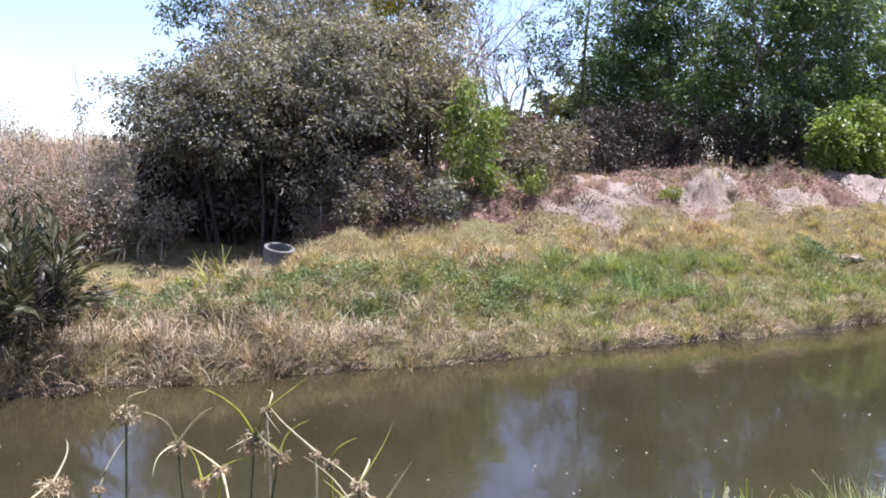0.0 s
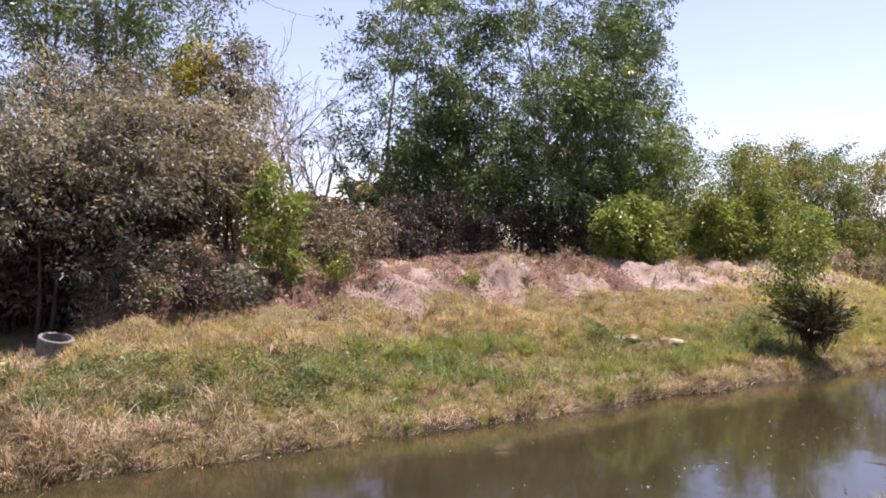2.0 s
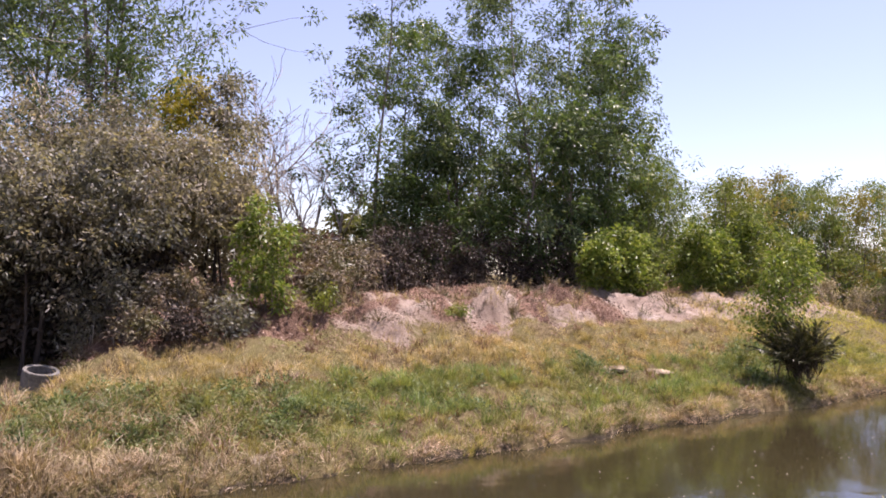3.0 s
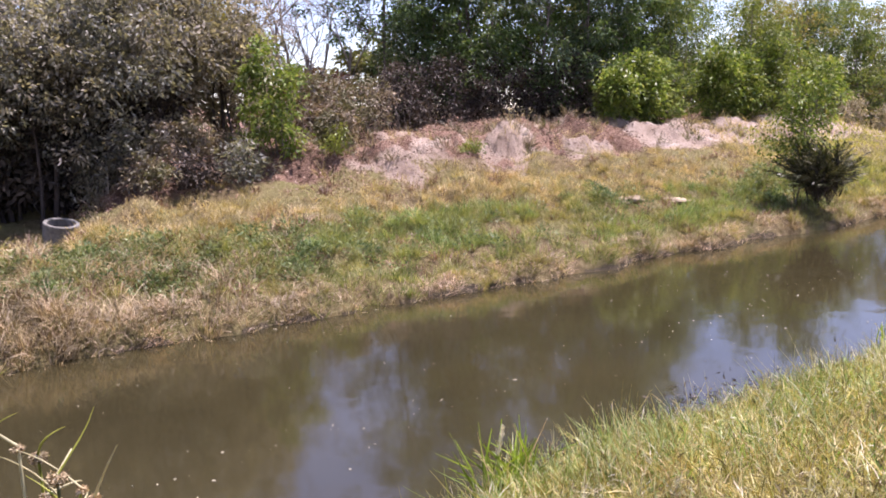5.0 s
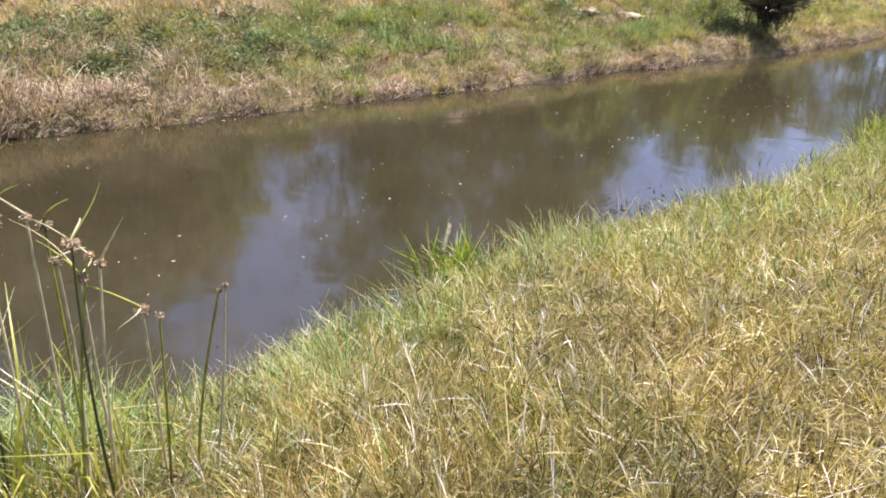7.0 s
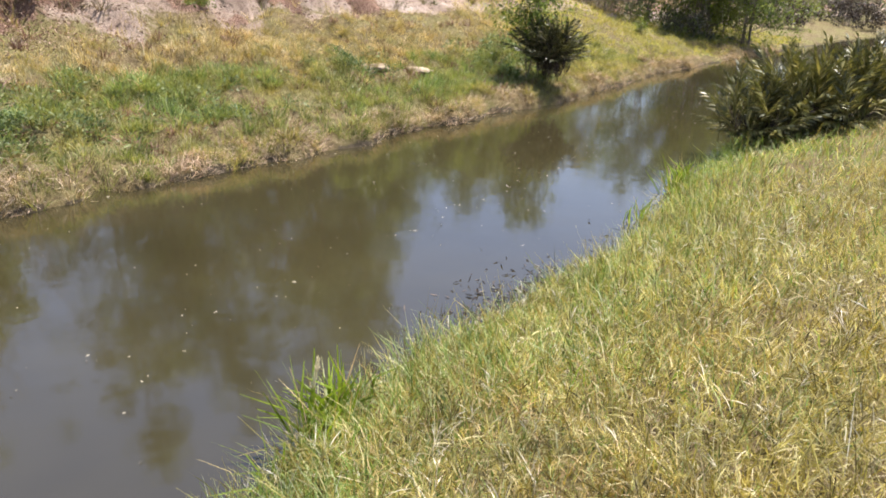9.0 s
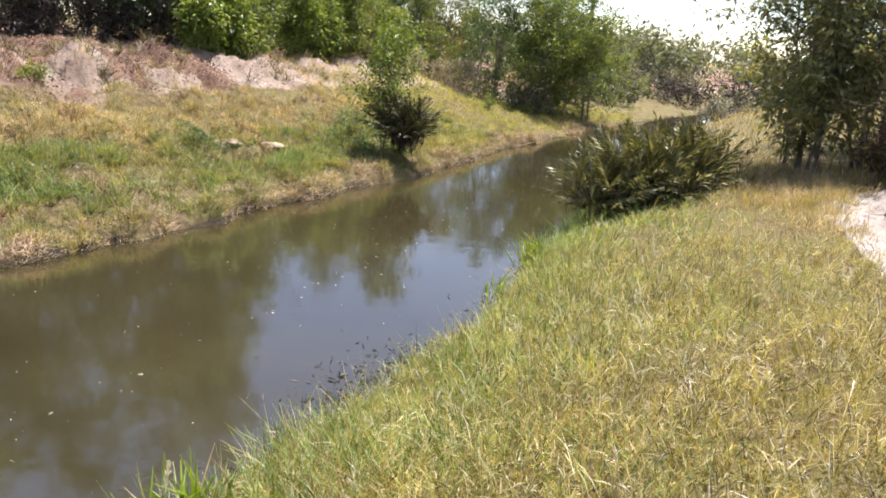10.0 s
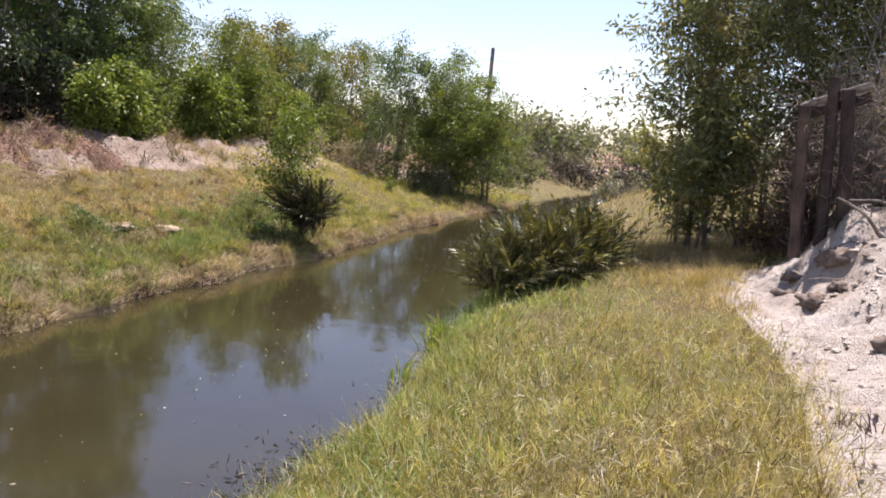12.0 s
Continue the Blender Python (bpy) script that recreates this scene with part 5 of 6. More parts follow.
fern(10.22, 11.72, 1.16, 250, "fern", "large dark leathery fern clump rooted at the waterline", 130, rise=(8, 90), foot=0.10, dead=0.5, stalk=0.26)
fern(9.75, 6.7, 1.0, 120, "fern_olive", "broad olive-green fern clump leaning over the water", 131, stretch=(1.5, 1.4), rise=(10, 92), dead=0.25)
fern(10.35, 6.35, 1.2, 130, "fern_olive", "broad olive-green fern clump leaning over the water", 132, stretch=(1.5, 1.4), rise=(10, 92), dead=0.25)
fern(11.0, 6.0, 1.05, 80, "fern_olive", "broad olive-green fern clump leaning over the water", 133, stretch=(1.5, 1.3))
fern(-4.66, 8.2, 1.3, 260, "fern", "large dark leathery fern clump rooted at the waterline", 134, rise=(4, 96), foot=0.2, dead=0.6)
fern(-6.6, 12.3, 0.55, 26, "fern_olive", "small light green fern tuft in the bank grass", 136)
stand_tree("sapling_tree", 10.08, 12.25, "bright", "slim sapling with yellow-green leaves above a fern", 137, 2.8, 0.40, 1.0, limbs=13, per=20, sub=3, stems=3, sigma=0.12,
           L=(0.08, 0.12), W=(0.025, 0.04), trunk_r=0.022)

# ---- the bank by the path ----
PT, PD = "leafy acacia tree beside the path with some dry twigs", "tall dark acacia behind the wooden frame"
for x, y, mat, lab, sd_, h, r, b, st in ((13.2, 5.15, "path_leaf", PT, 140, 4.9, 0.95, 0.9, 3), (14.9, 4.75, "acacia_dusk", PT, 141, 6.2, 1.35, 1.3, 3), (12.9, 4.75, "path_leaf", PT, 145, 2.5, 0.55, 0.7, 2),
                                         (19.2, 4.9, "acacia_dusk", PD, 142, 7.6, 2.3, 0.6, 3), (18.3, 2.9, "acacia_dusk", PD, 143, 7.4, 2.4, 0.6, 3), (15.6, 3.2, "acacia_dusk", PD, 146, 6.8, 2.0, 2.0, 3), (17.0, 4.2, "acacia_dusk", PD, 149, 7.2, 2.0, 1.2, 3), (20.6, 3.9, "acacia_dusk", PD, 147, 8.0, 2.3, 0.8, 2), (17.0, 1.6, "acacia_dusk", PD, 148, 6.6, 2.0, 0.8, 2),
                                         (19.0, 5.6, "acacia", PT, 144, 5.0, 1.5, 0.4, 2)):
    stand_tree("acacia_tree", x, y, mat, lab, sd_, h * 1.12, r * 1.1, b, limbs=15, per=30 if lab == PT else 62, sub=5, stems=st, trunk_r=0.05, sigma=0.17, L=(0.09, 0.16), W=(0.032, 0.056))
for k, (x, y, rx, h, mat) in enumerate(((14.4, 4.0, 0.6, 0.7, "red_scrub"),
                                       (13.3, 1.9, 0.9, 2.0, "brown_brush"), (13.4, 0.9, 1.0, 2.6, "dry_scrub"), (14.2, 2.6, 0.9, 2.3, "brown_brush"), (11.3, 1.2, 0.7, 1.0, "red_scrub"))):
    bush("roadside_shrub", x, y, rx, rx, h, mat, "dry twiggy shrub beside the sandy path", 150 + k, n=4200, stems=22, barkmat="bark", group="dry shrubs beside the path")
for k, (x, y, rx, h, st) in enumerate(((13.15, 3.25, 0.55, 2.3, 60), (12.3, 2.35, 0.6, 2.2, 70), (12.9, 1.7, 0.8, 2.5, 60), (13.6, 2.6, 0.9, 2.7, 60), (13.9, 3.5, 0.8, 2.3, 50))):
    bush("twig_thicket", x, y, rx, rx, h, "dry_scrub" if k % 2 else "brown_brush", "tangle of brown leafless twigs and dry vines", 180 + k, n=2200, stems=st, barkmat="bark_pale" if k % 2 else "bark_rust", lump=1.0,
         group="twig tangles behind the gate frame")
# far scrub beyond the bend
rngf = np.random.RandomState(170)
for k in range(44):
    a = radians(rngf.uniform(40, 76))
    r = rngf.uniform(44, 86)
    stand_tree("distant_tree", r * math.sin(a), r * math.cos(a), "far_leaf", "hazy distant tree of the far scrub", 171 + k, rngf.uniform(1.7, 3.0), 2.0, 0.1,
               group="distant scrub", limbs=7, per=12, sub=3, stems=2, sigma=0.38, L=(0.28, 0.5), W=(0.13, 0.24))
for k, (x, y, rx, h) in enumerate(((29.5, 19.8, 1.3, 1.2), (33.5, 22.0, 1.5, 1.3), (35.5, 20.2, 1.6, 1.2), (37.5, 21.8, 1.8, 1.4), (38.0, 18.5, 1.8, 1.3), (40.0, 25.5, 1.8, 1.5), (35.0, 17.0, 1.5, 1.0), (42.0, 22.5, 2.0, 1.5), (42.5, 19.0, 2.0, 1.5), (31.5, 21.5, 1.2, 1.0), (36.0, 23.5, 1.6, 1.4), (31.0, 15.0, 1.2, 0.8))):
    bush("low_scrub", x, y, rx, rx, h, "scrub" if k % 2 else "dead_and_shade", "low grey scrub beyond the stream bend", 240 + k, n=2400, stems=10, L=(0.10, 0.18), W=(0.04, 0.07), group="scrub beyond the bend")


# ---- concrete ring ----
def concrete_ring(x, y):
    z = float(ground_z(np.array([x]), np.array([y]))[0])
    bm = bmesh.new()
    prof = [(0.27, -0.12), (0.285, -0.14), (0.335, -0.14), (0.35, -0.12), (0.35, 0.26), (0.338, 0.275), (0.283, 0.275), (0.27, 0.26)]
    n = 40
    rings = []
    for k in range(n):
        a = 2 * math.pi * k / n
        rings.append([bm.verts.new((math.cos(a) * r * (1 + 0.008 * math.sin(5 * a)), math.sin(a) * r, h)) for r, h in prof])
    for k in range(n):
        p, q = rings[k], rings[(k + 1) % n]
        for i in range(len(prof)):
            j = (i + 1) % len(prof)
            bm.faces.new((p[i], q[i], q[j], p[j]))
    ob = part("concrete_ring", bm, M["concrete"], None, flat=True)
    ob.matrix_world = pose(x, y, z + 0.05, 10, 11, 0) @ Matrix.Diagonal((0.72, 0.72, 0.8, 1))
    return tagged(ob, "weathered concrete well ring lying tilted in grass", "concrete ring")


concrete_ring(*spot(-2.5, 12.15)[:2])


# ---- lumps ----
def clod(name, x, y, size, mat, label, seed, group, flat=0.6, sink=0.3):
    rng = np.random.RandomState(seed)
    bm = bmesh.new()
    bmesh.ops.create_icosphere(bm, subdivisions=3, radius=1.0)
    ph = rng.rand(3) * 20
    for v in bm.verts:
        f = 1 + 0.7 * noise.noise(v.co * 1.1 + Vector(ph)) + 0.5 * noise.noise(v.co * 2.7 + Vector(ph)) + 0.35 * noise.noise(v.co * 6.0 + Vector(ph))
        v.co = Vector((v.co.x * size * f * rng.uniform(0.96, 1.04), v.co.y * size * f * 0.85, v.co.z * size * f * flat))
    z = float(ground_z(np.array([x]), np.array([y]))[0])
    ob = part(name, bm, M[mat], None, flat=False)
    ob.matrix_world = pose(x, y, z + size * flat * (0.5 - sink), 0, 0, rng.uniform(0, 360))
    return tagged(ob, label, "clod" if "clod" in name else "rock", group)


clod("sand_clod", 7.05, 13.5, 0.26, "clod", "pale sandy lump in the grass of the far bank", 200, "sandy lumps on the far bank", 0.26, 0.5)
clod("sand_clod", 7.35, 13.4, 0.2, "clod", "pale sandy lump in the grass of the far bank", 201, "sandy lumps on the far bank", 0.26, 0.5)
clod("sand_clod", 8.2, 13.38, 0.24, "clod", "pale sandy lump in the grass of the far bank", 202, "sandy lumps on the far bank", 0.28, 0.5)
rc = np.random.RandomState(203)
for k in range(70):
    u = rc.rand()
    x = 5.6 + 5.6 * u
    y = float(sand_line(x)) - 0.35 - rc.rand() * 1.3
    s = rc.uniform(0.015, 0.042) * (1 + 0.9 * u)
    clod("earth_clod", x, y, s, "clod_sand" if rc.rand() < 0.8 else "clod_dark", "small crumbling clod of earth on pale sand", 210 + k, "clods on the sand heap", 0.45, 0.7)
for k, (x, y, s) in enumerate(((10.3, 2.85, 0.17), (10.8, 3.25, 0.15), (8.2, 1.6, 0.17), (11.1, 2.8, 0.2), (10.6, 2.6, 0.14), (8.7, 1.6, 0.16), (11.3, 3.3, 0.16))):
    clod("earth_clod", x, y, s, "clod_dark", "large dark broken clod of earth on the sand heap", 320 + k, "large clods on the sand heap", 0.6, 0.4)


def crumbs():
    """Crumbled earth strewn over the sand heap."""
    rng = np.random.RandomState(340)
    n = 9000
    x = 3.6 + 9.0 * rng.rand(n) ** 1.2
    y = sand_line(x) - 2.6 * rng.rand(n) ** 0.8
    keep = rng.rand(n) < 1.5 * fractal(x, y, 1.6, 2) - 0.25
    x, y = x[keep], y[keep]
    n = len(x)
    s = rng.uniform(0.005, 0.016, n) * (1 + 1.2 * (rng.rand(n) < 0.08))
    base = np.array([(1, 0, 0), (-1, 0, 0), (0, 1, 0), (0, -1, 0), (0, 0, 1), (0, 0, -0.6)], float)
    tri = np.array([(0, 2, 4), (2, 1, 4), (1, 3, 4), (3, 0, 4), (2, 0, 5), (1, 2, 5), (3, 1, 5), (0, 3, 5)])
    V = base[None] * rng.uniform(0.6, 1.4, (n, 6, 1)) * s[:, None, None] * np.array([1.2, 1.0, 0.5]) + rng.normal(size=(n, 6, 3)) * s[:, None, None] * 0.2
    V = V + np.stack([x, y, ground_z(x, y) + s * 0.05], 1)[:, None]
    F = tri[None] + (np.arange(n) * 6)[:, None, None]
    for k, (mat, share) in enumerate((("clod", 0.8), ("clod_dark", 1.0))):
        part_of = slice(0, int(n * 0.82)) if k == 0 else slice(int(n * 0.82), n)
        me = fill_mesh("crumbled_earth", V[part_of].reshape(-1, 3), (F[part_of] - F[part_of].min()).reshape(-1, 3))
        tagged(place("crumbled_earth", me, M[mat]), "crumbs of dry earth strewn over pale sand" if k == 0 else "dark crumbs of earth strewn over pale sand", "soil", kind="stuff")


crumbs()


# ---- wooden frame at the path ----
def post_mesh(h, w, d, seed, bowed=0.02):
    rng = np.random.RandomState(seed)
    bm = bmesh.new()
    n = 12
    rings = []
    for k in range(n):
        f = k / (n - 1)
        ox, oy = bowed * math.sin(3 * f + seed), bowed * math.cos(2 * f + seed)
        c = 0.42
        pts = [(w, d * (1 - c)), (w * (1 - c), d), (-w * (1 - c), d), (-w, d * (1 - c)), (-w, -d * (1 - c)), (-w * (1 - c), -d), (w * (1 - c), -d), (w, -d * (1 - c))]
        rings.append([bm.verts.new((px * (1 + rng.normal() * 0.10) + ox, py * (1 + rng.normal() * 0.10) + oy, h * f)) for px, py in pts])
    for a, b in zip(rings, rings[1:]):
        for i in range(8):
            bm.faces.new((a[i], a[(i + 1) % 8], b[(i + 1) % 8], b[i]))
    bm.faces.new(rings[0][::-1])
    bm.faces.new(rings[-1])
    return bm


def wooden_frame(x, y):
    z = float(ground_z(np.array([x]), np.array([y]))[0])
    ob = empty("wooden_frame", (x, y, z), "old dark wooden gate frame overgrown with dry vines", "gate")
    # across: unit vector of the opening
    ax, ay = -0.23, 0.97
    for k, (u, h, w, lean) in enumerate(((0.0, 2.25, 0.085, -4.0), (-0.25, 2.1, 0.095, -5.5), (0.36, 1.84, 0.09, -3.0))):
        p = part("post", post_mesh(h + 0.3, w, w * 0.9, k + 1), M["wood_brown" if k == 2 else "wood"], ob)
        p.matrix_basis = pose(ax * u, ay * u, -0.3, lean, lean * 0.6, 14)
    b = part("beam", post_mesh(0.86, 0.06, 0.08, 7, 0.01), M["wood"], ob)
    b.matrix_basis = pose(ax * -0.32, ay * -0.32, 2.04, 0, 0, 0) @ pose(0, 0, 0, -112, 0, 14)
    b2 = part("beam", post_mesh(0.92, 0.035, 0.045, 9, 0.035), M["wood_pale"], ob, "ragged pale broken beam")
    b2.matrix_basis = pose(ax * -0.34 - 0.06, ay * -0.34, 2.15, 0, 0, 0) @ pose(0, 0, 0, -111, 0, 14)
    rng = np.random.RandomState(400)
    lines = []
    for k in range(130):
        u = rng.uniform(-0.9, 0.8)
        p = np.array([ax * u + rng.normal() * 0.1, ay * u + rng.normal() * 0.1, rng.uniform(0.4, 2.3)])
        lines.append((wander(rng, p, unit(rng.normal(size=(1, 3)) * np.array([1, 1, 0.6]))[0], rng.uniform(0.3, 1.0), 7, 0.4, -0.05), np.linspace(0.006, 0.0025, 8)))
    V, F = tubes(lines, 5)
    place("dry_vines", fill_mesh("dry_vines", V, F), M["bark_rust"], ob, "brown dry vines hanging over the frame", flat=False)


wooden_frame(12.12, 3.2)
rl = np.random.RandomState(420)
for k, (x, y, a, ln, r) in enumerate(((11.1, 3.0, 35, 0.9, 0.014), (11.3, 2.3, 100, 0.8, 0.03), (11.4, 2.6, 65, 1.0, 0.02), (11.8, 2.0, 80, 0.9, 0.03), (10.8, 2.6, 150, 0.7, 0.012), (10.4, 2.1, 20, 0.7, 0.012))):
    pts = wander(rl, (0, 0, 0), (math.cos(radians(a)), math.sin(radians(a)), 0.12), ln, 8, 0.22)
    V, F = tubes([(pts, np.linspace(r, r * 0.5, 9))], 7)
    z = float(ground_z(np.array([x]), np.array([y]))[0])
    ob = place("fallen_branch", fill_mesh("fallen_branch", V, F), M["wood_pale"], flat=False)
    ob.location = (x, y, z + r * 0.6)
    tagged(ob, "broken grey branch lying on the sand heap", "branch", "fallen branches")


# ---- dead sprouts on the sand ----
def dry_sprout(x, y, h, seed):
    rng = np.random.RandomState(seed)
    z = float(ground_z(np.array([x]), np.array([y]))[0])
    ob = empty("dry_sprout", (x, y, z), "withered brown sprout standing in pale sand", "plant", "dead sprouts on the sand")
    for _ in range(11):
        way = unit(np.array([[rng.normal() * 0.35, rng.normal() * 0.35, 1.0]]))[0]
        line = wander(rng, (rng.normal() * 0.03, rng.normal() * 0.03, -0.04), way, h * rng.uniform(0.5, 1.0), 5, 0.15)
        V, F = tubes([(line, np.linspace(0.006, 0.002, 6))], 4)
        place("stem", fill_mesh("stem", V, F), M["bark_rust"], ob, flat=False)


for k, (x, y, h) in enumerate(((6.05, 1.6, 0.2), (5.98, 1.42, 0.24), (4.6, 1.42, 0.22), (5.4, 1.68, 0.16))):
    dry_sprout(x, y, h, 430 + k)


# ---- utility pole and cables ----
def utility_pole(x, y, h):
    z = float(ground_z(np.array([x]), np.array([y]))[0])
    ob = empty("utility_pole", (x, y, z), "plain grey utility pole rising above distant trees", "pole")
    V, F = tubes([(np.stack([np.linspace(0, 0.12, 6), 0 * np.arange(6), np.linspace(-0.4, h, 6)], 1), np.linspace(0.17, 0.11, 6))], 10)
    place("post", fill_mesh("post", V, F), M["wood_pale"], ob, flat=False)
    bm = bmesh.new()
    bmesh.ops.create_cone(bm, cap_ends=True, segments=10, radius1=0.115, radius2=0.09, depth=0.12)
    c = part("cap", bm, M["wood_pale"], ob)
    c.location = (0.12, 0, h + 0.03)
    return ob


utility_pole(40.2, 29.2, 7.2)


def cable(p, q, sag, label):
    s = np.linspace(0, 1, 40)
    pts = np.array(p) + (np.array(q) - np.array(p)) * s[:, None]
    pts[:, 2] -= sag * 4 * s * (1 - s)
    V, F = tubes([(pts, np.full(40, 0.007))], 5)
    ob = place("power_cable", fill_mesh("power_cable", V, F), M["wire"], flat=False)
    tagged(ob, label, "cable", "power cables")


cable((40.5, 28.6, 7.2), (60, -8, 7.4), 0.6, "thin sagging power cable under a pale sky")
cable((40.5, 28.6, 7.2), (-40, 62, 9.0), 1.0, "thin sagging power cable under a pale sky")
cable((40.5, 28.6, 5.4), (60, -8, 5.4), 0.5, "thin sagging power cable under a pale sky")


# ---- sedges at the water's edge ----
def blade_line(rng, p, q, w, bow=0.1, droop=0.0):
    s = np.linspace(0, 1, 8)[:, None]
    pts = np.array(p) + (np.array(q) - np.array(p)) * s
    side = unit(rng.normal(size=(1, 3)) * np.array([1, 1, 0.1]))[0]
    pts = pts + side * bow * np.sin(s * 3.1)
    pts[:, 2] -= (droop * s * s)[:, 0]
    return pts, w * np.linspace(1, 0.15, 8)


def loose_blades(ob, name, mat, count, rng, height, foot, spread, ln, wd):
    """Bent blades that rise from one foot, each a part."""
    kinds = []
    for _ in range(8):
        D = rng.normal(size=(1, 3)) * spread
        D[:, 2] = 1
        V, F = blade_arrays(np.zeros((1, 3)), D, 1.0, rng.uniform(*wd) / height, rng.rand(1) * 1.1, rng)
        me = fill_mesh(name, V, F)
        me.materials.append(M[mat])
        kinds.append(me)
    for k in range(count):
        f = new(name, kinds[k % 8])
        f.parent = ob
        size = height * rng.uniform(*ln)
        f.matrix_basis = pose(rng.normal() * foot, rng.normal() * foot * 0.6, -0.04, rng.normal() * 10, rng.normal() * 10, rng.uniform(0, 360)) @ Matrix.Diagonal((size, size, size, 1))


def sedge(x, y, seed, stems, leaves, label, height=1.0):
    """A clump: stems named by their tips (x, y, z, head size, long bracts, dark or not), and loose blades."""
    rng = np.random.RandomState(seed)
    z = float(ground_z(np.array([x]), np.array([y]))[0])
    ob = empty("sedge", (x, y, z), label, "sedge", "sedges at the water's edge")
    for tx, ty, tz, big, bracts, dark in stems:
        tip = np.array([tx - x, ty - y, tz - z])
        foot = np.array([tip[0] * 0.45 + rng.normal() * 0.05, tip[1] * 0.4 + rng.normal() * 0.04, -0.06])
        pts, rad = blade_line(rng, foot, tip, 0.0055, rng.uniform(-0.05, 0.05))
        rad = np.linspace(0.0065, 0.0042, 8)
        V, F = tubes([(pts, rad)], 6)
        st = place("stem", fill_mesh("stem", V, F), M["stem_dark" if dark else ("sedge" if rng.rand() < 0.4 else "sedge_dry")], ob, flat=False)
        # matted seed head: short curled scales round the tip, hanging a little
        n = int(150 + 260 * big)
        P = tip + np.clip(rng.normal(size=(n, 3)), -1.5, 1.5) * 0.019 * big * np.array([1, 1, 0.62]) - np.array([0, 0, 0.012 * big])
        D = unit(rng.normal(size=(n, 3)) + np.array([0, 0, -0.25]))
        V1, F1 = leaf_arrays(P, D, rng.uniform(0.008, 0.022, n) * (0.5 + 0.5 * big), rng.uniform(0.003, 0.007, n), rng)
        place("seed_head", fill_mesh("seed_head", V1, F1), M["seed_head"], st, "matted tan seed head")
        for b in range(bracts):
            a, ln = rng.uniform(0, 6.28), rng.uniform(0.10, 0.24)
            up = rng.uniform(0.5, 1.3) if b % 2 == 0 else rng.uniform(-0.4, 0.5)
            q = tip + np.array([math.cos(a) * 0.75, math.sin(a) * 0.75, up]) * ln
            V2, F2 = tubes([blade_line(rng, tip, q, rng.uniform(0.0035, 0.006), 0.02, 0.05)], 4)
            place("bract", fill_mesh("bract", V2, F2), M["sedge_dry" if rng.rand() < 0.6 else "sedge"], st, flat=False)
    loose_blades(ob, "leaf_blade", "sedge", leaves, rng, height, 0.10, 0.16, (0.45, 0.95), (0.012, 0.022))
    loose_blades(ob, "dry_blade", "sedge_dry", leaves // 3, rng, height, 0.12, 0.14, (0.35, 0.95), (0.007, 0.013))
    return ob


SL = "tall green sedge clump with dark stems and tan seed heads"
sedge(-0.75, 1.98, 500, ((-0.68, 1.98, 1.63, 1.25, 5, True), (-0.60, 1.96, 1.58, 0.8, 3, True), (-0.78, 1.95, 1.54, 0.7, 2, False), (-0.91, 1.95, 1.62, 0.75, 3, True),
                         (-0.84, 1.95, 1.50, 0.6, 2, False), (-0.64, 1.97, 1.72, 0.4, 3, False)), 46, SL, 1.18)
sedge(-1.12, 1.95, 501, ((-1.05, 1.92, 1.74, 1.1, 2, True), (-1.29, 1.93, 1.51, 1.2, 2, True), (-1.16, 1.95, 1.48, 0.4, 1, False)), 14, SL, 0.95)
sedge(-1.55, 1.9, 502, ((-1.48, 1.92, 1.63, 0.9, 2, True), (-1.62, 1.95, 1.5, 0.7, 2, True)), 22, SL, 0.95)
sedge(-0.40, 1.78, 503, ((-0.43, 1.87, 1.59, 0.6, 2, False), (-0.47, 1.85, 1.63, 0.35, 1, False), (-0.315, 1.6, 1.64, 0.65, 3, True), (-0.40, 1.8, 1.50, 0.4, 1, False),
                         (-0.30, 1.75, 1.53, 0.3, 1, False), (-0.27, 1.75, 1.50, 0.35, 1, False), (-0.33, 1.75, 1.46, 0.5, 3, False)), 26, "thin bleached sedge stems with a few green blades", 1.05)
sedge(-0.10, 1.8, 504, ((-0.17, 1.75, 1.33, 0.6, 2, False), (-0.12, 1.75, 1.30, 0.3, 0, False), (0.09, 1.8, 1.36, 0.12, 0, False), (0.07, 1.8, 1.34, 0.12, 0, False)), 5,
      "thin bleached sedge stems with a few green blades", 0.55)


def reed_tuft(x, y, h, n, seed, label):
    rng = np.random.RandomState(seed)
    z = float(ground_z(np.array([x]), np.array([y]))[0])
    ob = empty("reed_tuft", (x, y, max(z, -0.03)), label, "reeds", "reed tufts at the near waterline")
    loose_blades(ob, "reed_blade", "reed", n, rng, h, 0.09, 0.26, (0.5, 1.1), (0.018, 0.034))
    loose_blades(ob, "dry_blade", "straw", n // 4, rng, h, 0.12, 0.5, (0.5, 1.2), (0.006, 0.012))
    return ob


RT = "small tuft of broad green reed blades in the water's edge"
for k, (x, y, h, n) in enumerate(((1.56, 3.88, 0.55, 60), (1.26, 3.72, 0.42, 20), (6.5, 6.05, 0.4, 30), (7.75, 6.62, 0.55, 60), (8.3, 6.9, 0.5, 50), (1.74, 3.98, 0.5, 40))):
    reed_tuft(x, y, h, n, 520 + k, RT)

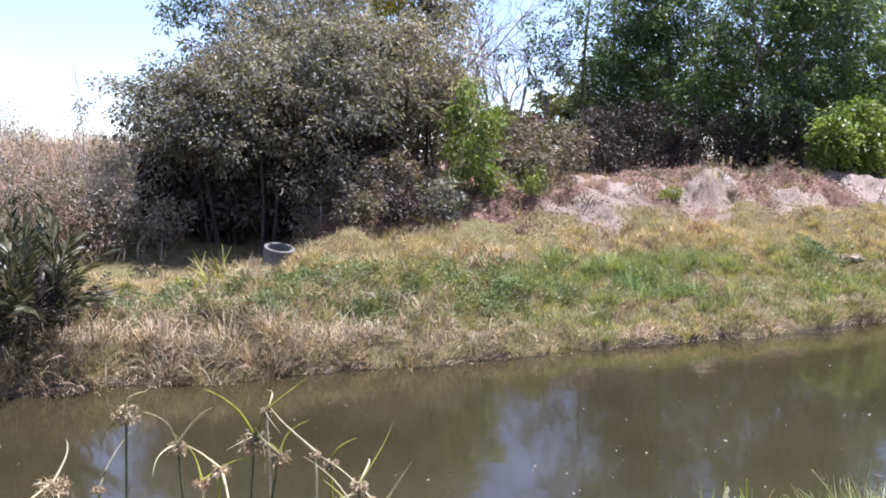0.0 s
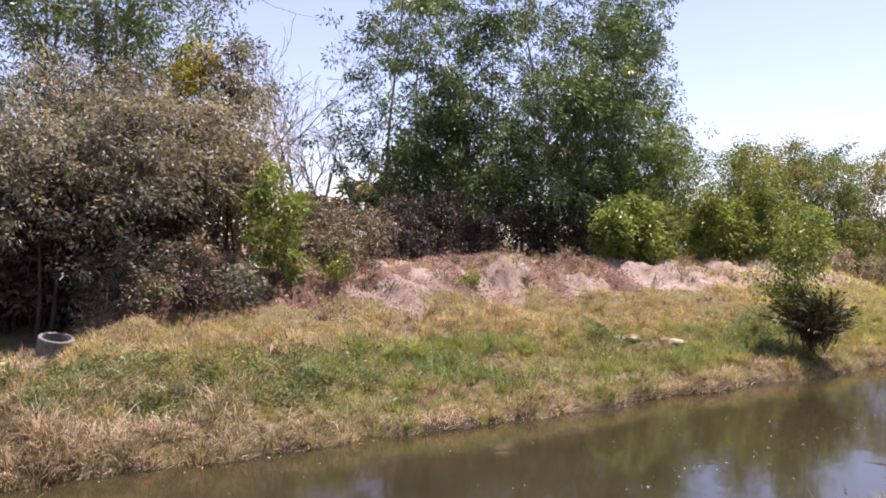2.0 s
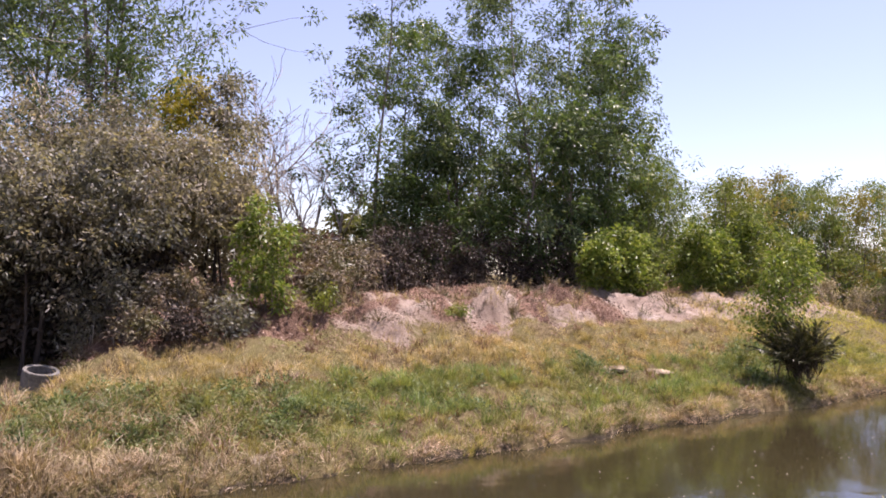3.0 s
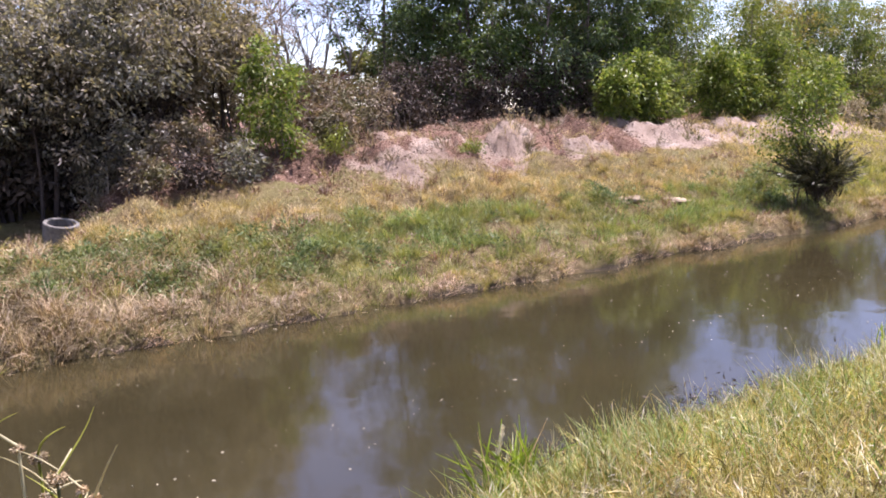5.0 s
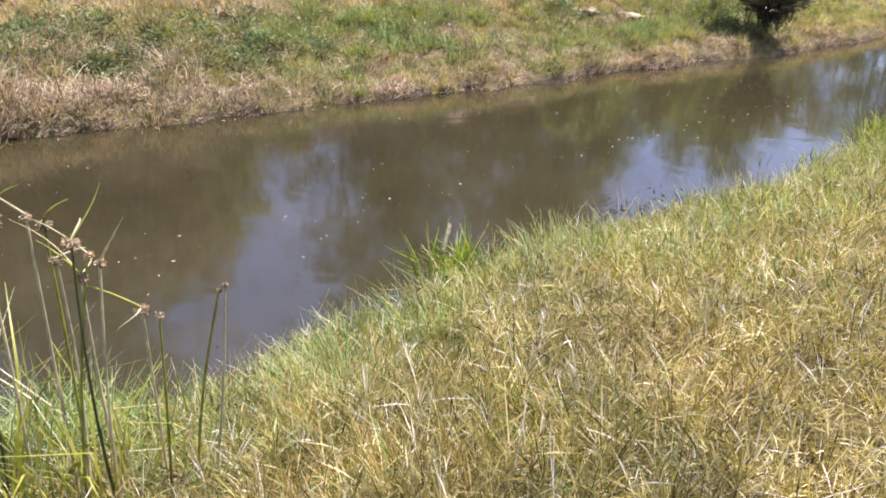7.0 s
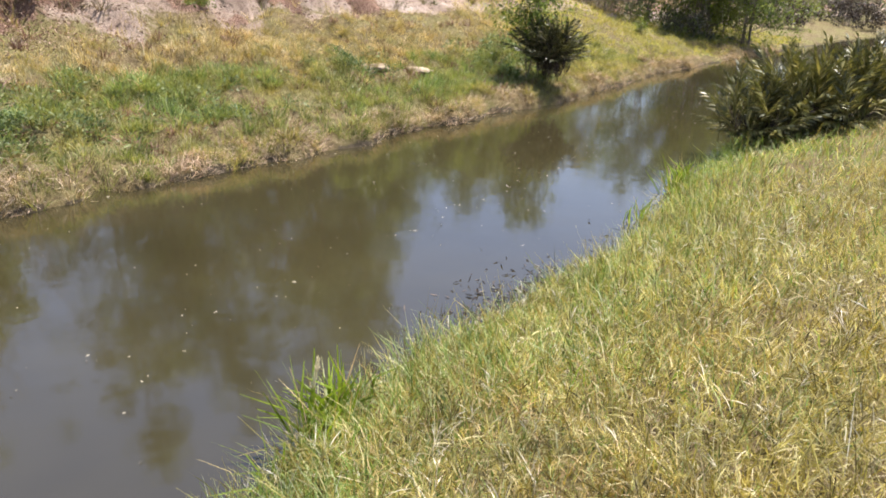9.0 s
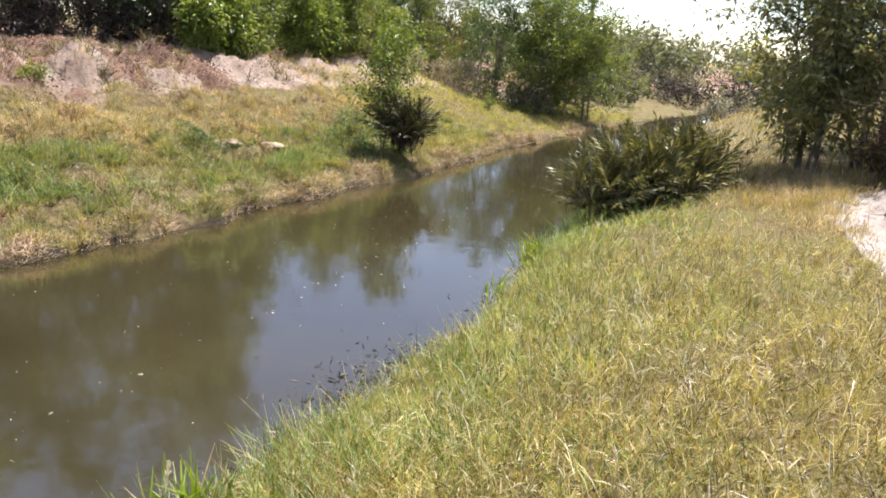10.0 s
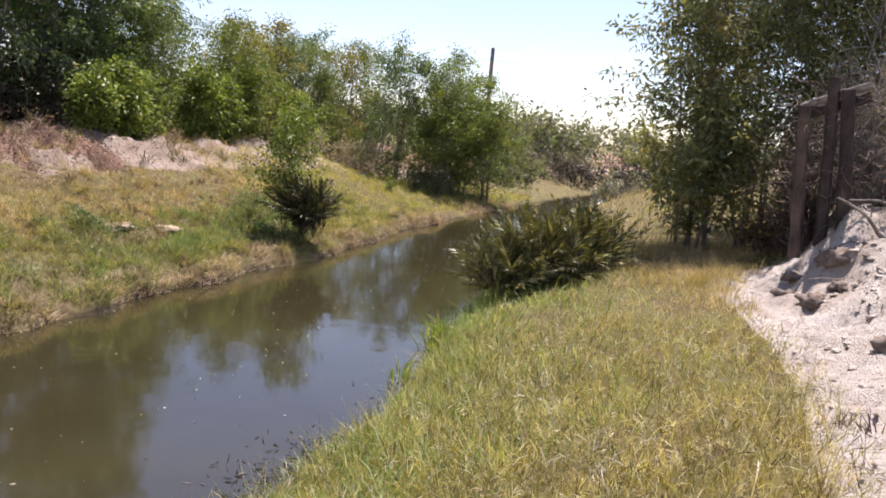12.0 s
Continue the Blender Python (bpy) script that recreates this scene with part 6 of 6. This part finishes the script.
# pale plume above the broad tuft, and a strap-leaved clump on the far bank
def plume(x, y, h, seed):
    rng = np.random.RandomState(seed)
    z = float(ground_z(np.array([x]), np.array([y]))[0])
    ob = empty("flower_stalk", (x, y, z), "pale grass plume on a thin stalk at the waterline", "grass stalk")
    line = wander(rng, (0, 0, -0.05), (0.1, 0.1, 1.0), h, 8, 0.05)
    V, F = tubes([(line, np.linspace(0.006, 0.003, 9))], 5)
    place("stem", fill_mesh("stem", V, F), M["sedge_dry"], ob, flat=False)
    n = 240
    u = rng.rand(n) * 0.6
    P = line[-1] - (line[-1] - line[5]) * u[:, None] + rng.normal(size=(n, 3)) * 0.005
    D = np.array([0.15, 0.1, 1.0]) + rng.normal(size=(n, 3)) * 0.35
    V, F = leaf_arrays(P, D, rng.uniform(0.015, 0.035, n), rng.uniform(0.002, 0.004, n), rng)
    place("plume", fill_mesh("plume", V, F), M["plume"], ob, "pale silvery plume")


plume(1.48, 3.98, 0.85, 600)


def strap_plant(x, y, h, n, seed):
    rng = np.random.RandomState(seed)
    z = float(ground_z(np.array([x]), np.array([y]))[0])
    ob = empty("strap_plant", (x, y, z), "olive strap-leaved clump arching out of dead grass", "plant")
    loose_blades(ob, "strap_leaf", "strap", n, rng, h, 0.16, 1.0, (0.6, 1.1), (0.03, 0.05))


strap_plant(-3.3, 10.7, 0.72, 75, 610)
strap_plant(-5.6, 9.9, 0.62, 45, 611)

# ---- leaves that float on the water ----
rw = np.random.RandomState(540)
n = 560
xf = rw.uniform(-4, 16, n)
lo, hi = near_edge(xf), far_edge(xf)
f = np.clip(0.5 + 0.45 * rw.normal(size=n) * 0.8, 0.02, 0.98)
yf = lo + (hi - lo) * f
band = rw.rand(n) < 0.35
yf = np.where(band, 5.2 + 0.42 * xf + 0.15 * rw.normal(size=n), yf)
ok = (yf > lo + 0.1) & (yf < hi - 0.1)
Pf = np.stack([xf, yf, np.full(n, 0.006)], 1)[ok]
Df = rw.normal(size=Pf.shape)
Df[:, 2] = 0.04
Vf, Ff = leaf_arrays(Pf, Df, 0.010 + 0.04 * rw.rand(len(Pf)) ** 2, rw.uniform(0.005, 0.014, len(Pf)), rw, 0.05)
Vf[:, 2] = np.maximum(Vf[:, 2], 0.004)
tagged(place("floating_leaves", fill_mesh("floating_leaves", Vf, Ff), M["fleck"]), "pale dead leaves floating on murky water", "leaves", kind="stuff")

# ---- dark scraps of weed by the near waterline ----
rs = np.random.RandomState(560)
n = 420
xs = np.concatenate([rs.normal(3.75, 0.45, n // 2), rs.uniform(1.2, 9.0, n - n // 2)])
ys = near_edge(xs) + np.abs(rs.normal(size=n)) * np.where(np.arange(n) < n // 2, 0.28, 0.14) + 0.06
Ds = rs.normal(size=(n, 3))
Ds[:, 2] = np.abs(Ds[:, 2]) * 0.35
Vs, Fs = leaf_arrays(np.stack([xs, ys, np.full(n, 0.004)], 1), Ds, rs.uniform(0.03, 0.10, n), rs.uniform(0.008, 0.018, n), rs, 0.05)
Vs[:, 2] = np.maximum(Vs[:, 2], 0.003)
tagged(place("water_weed", fill_mesh("water_weed", Vs, Fs), M["dead_and_shade"]), "dark scraps of weed floating at the waterline", "weed", kind="stuff")
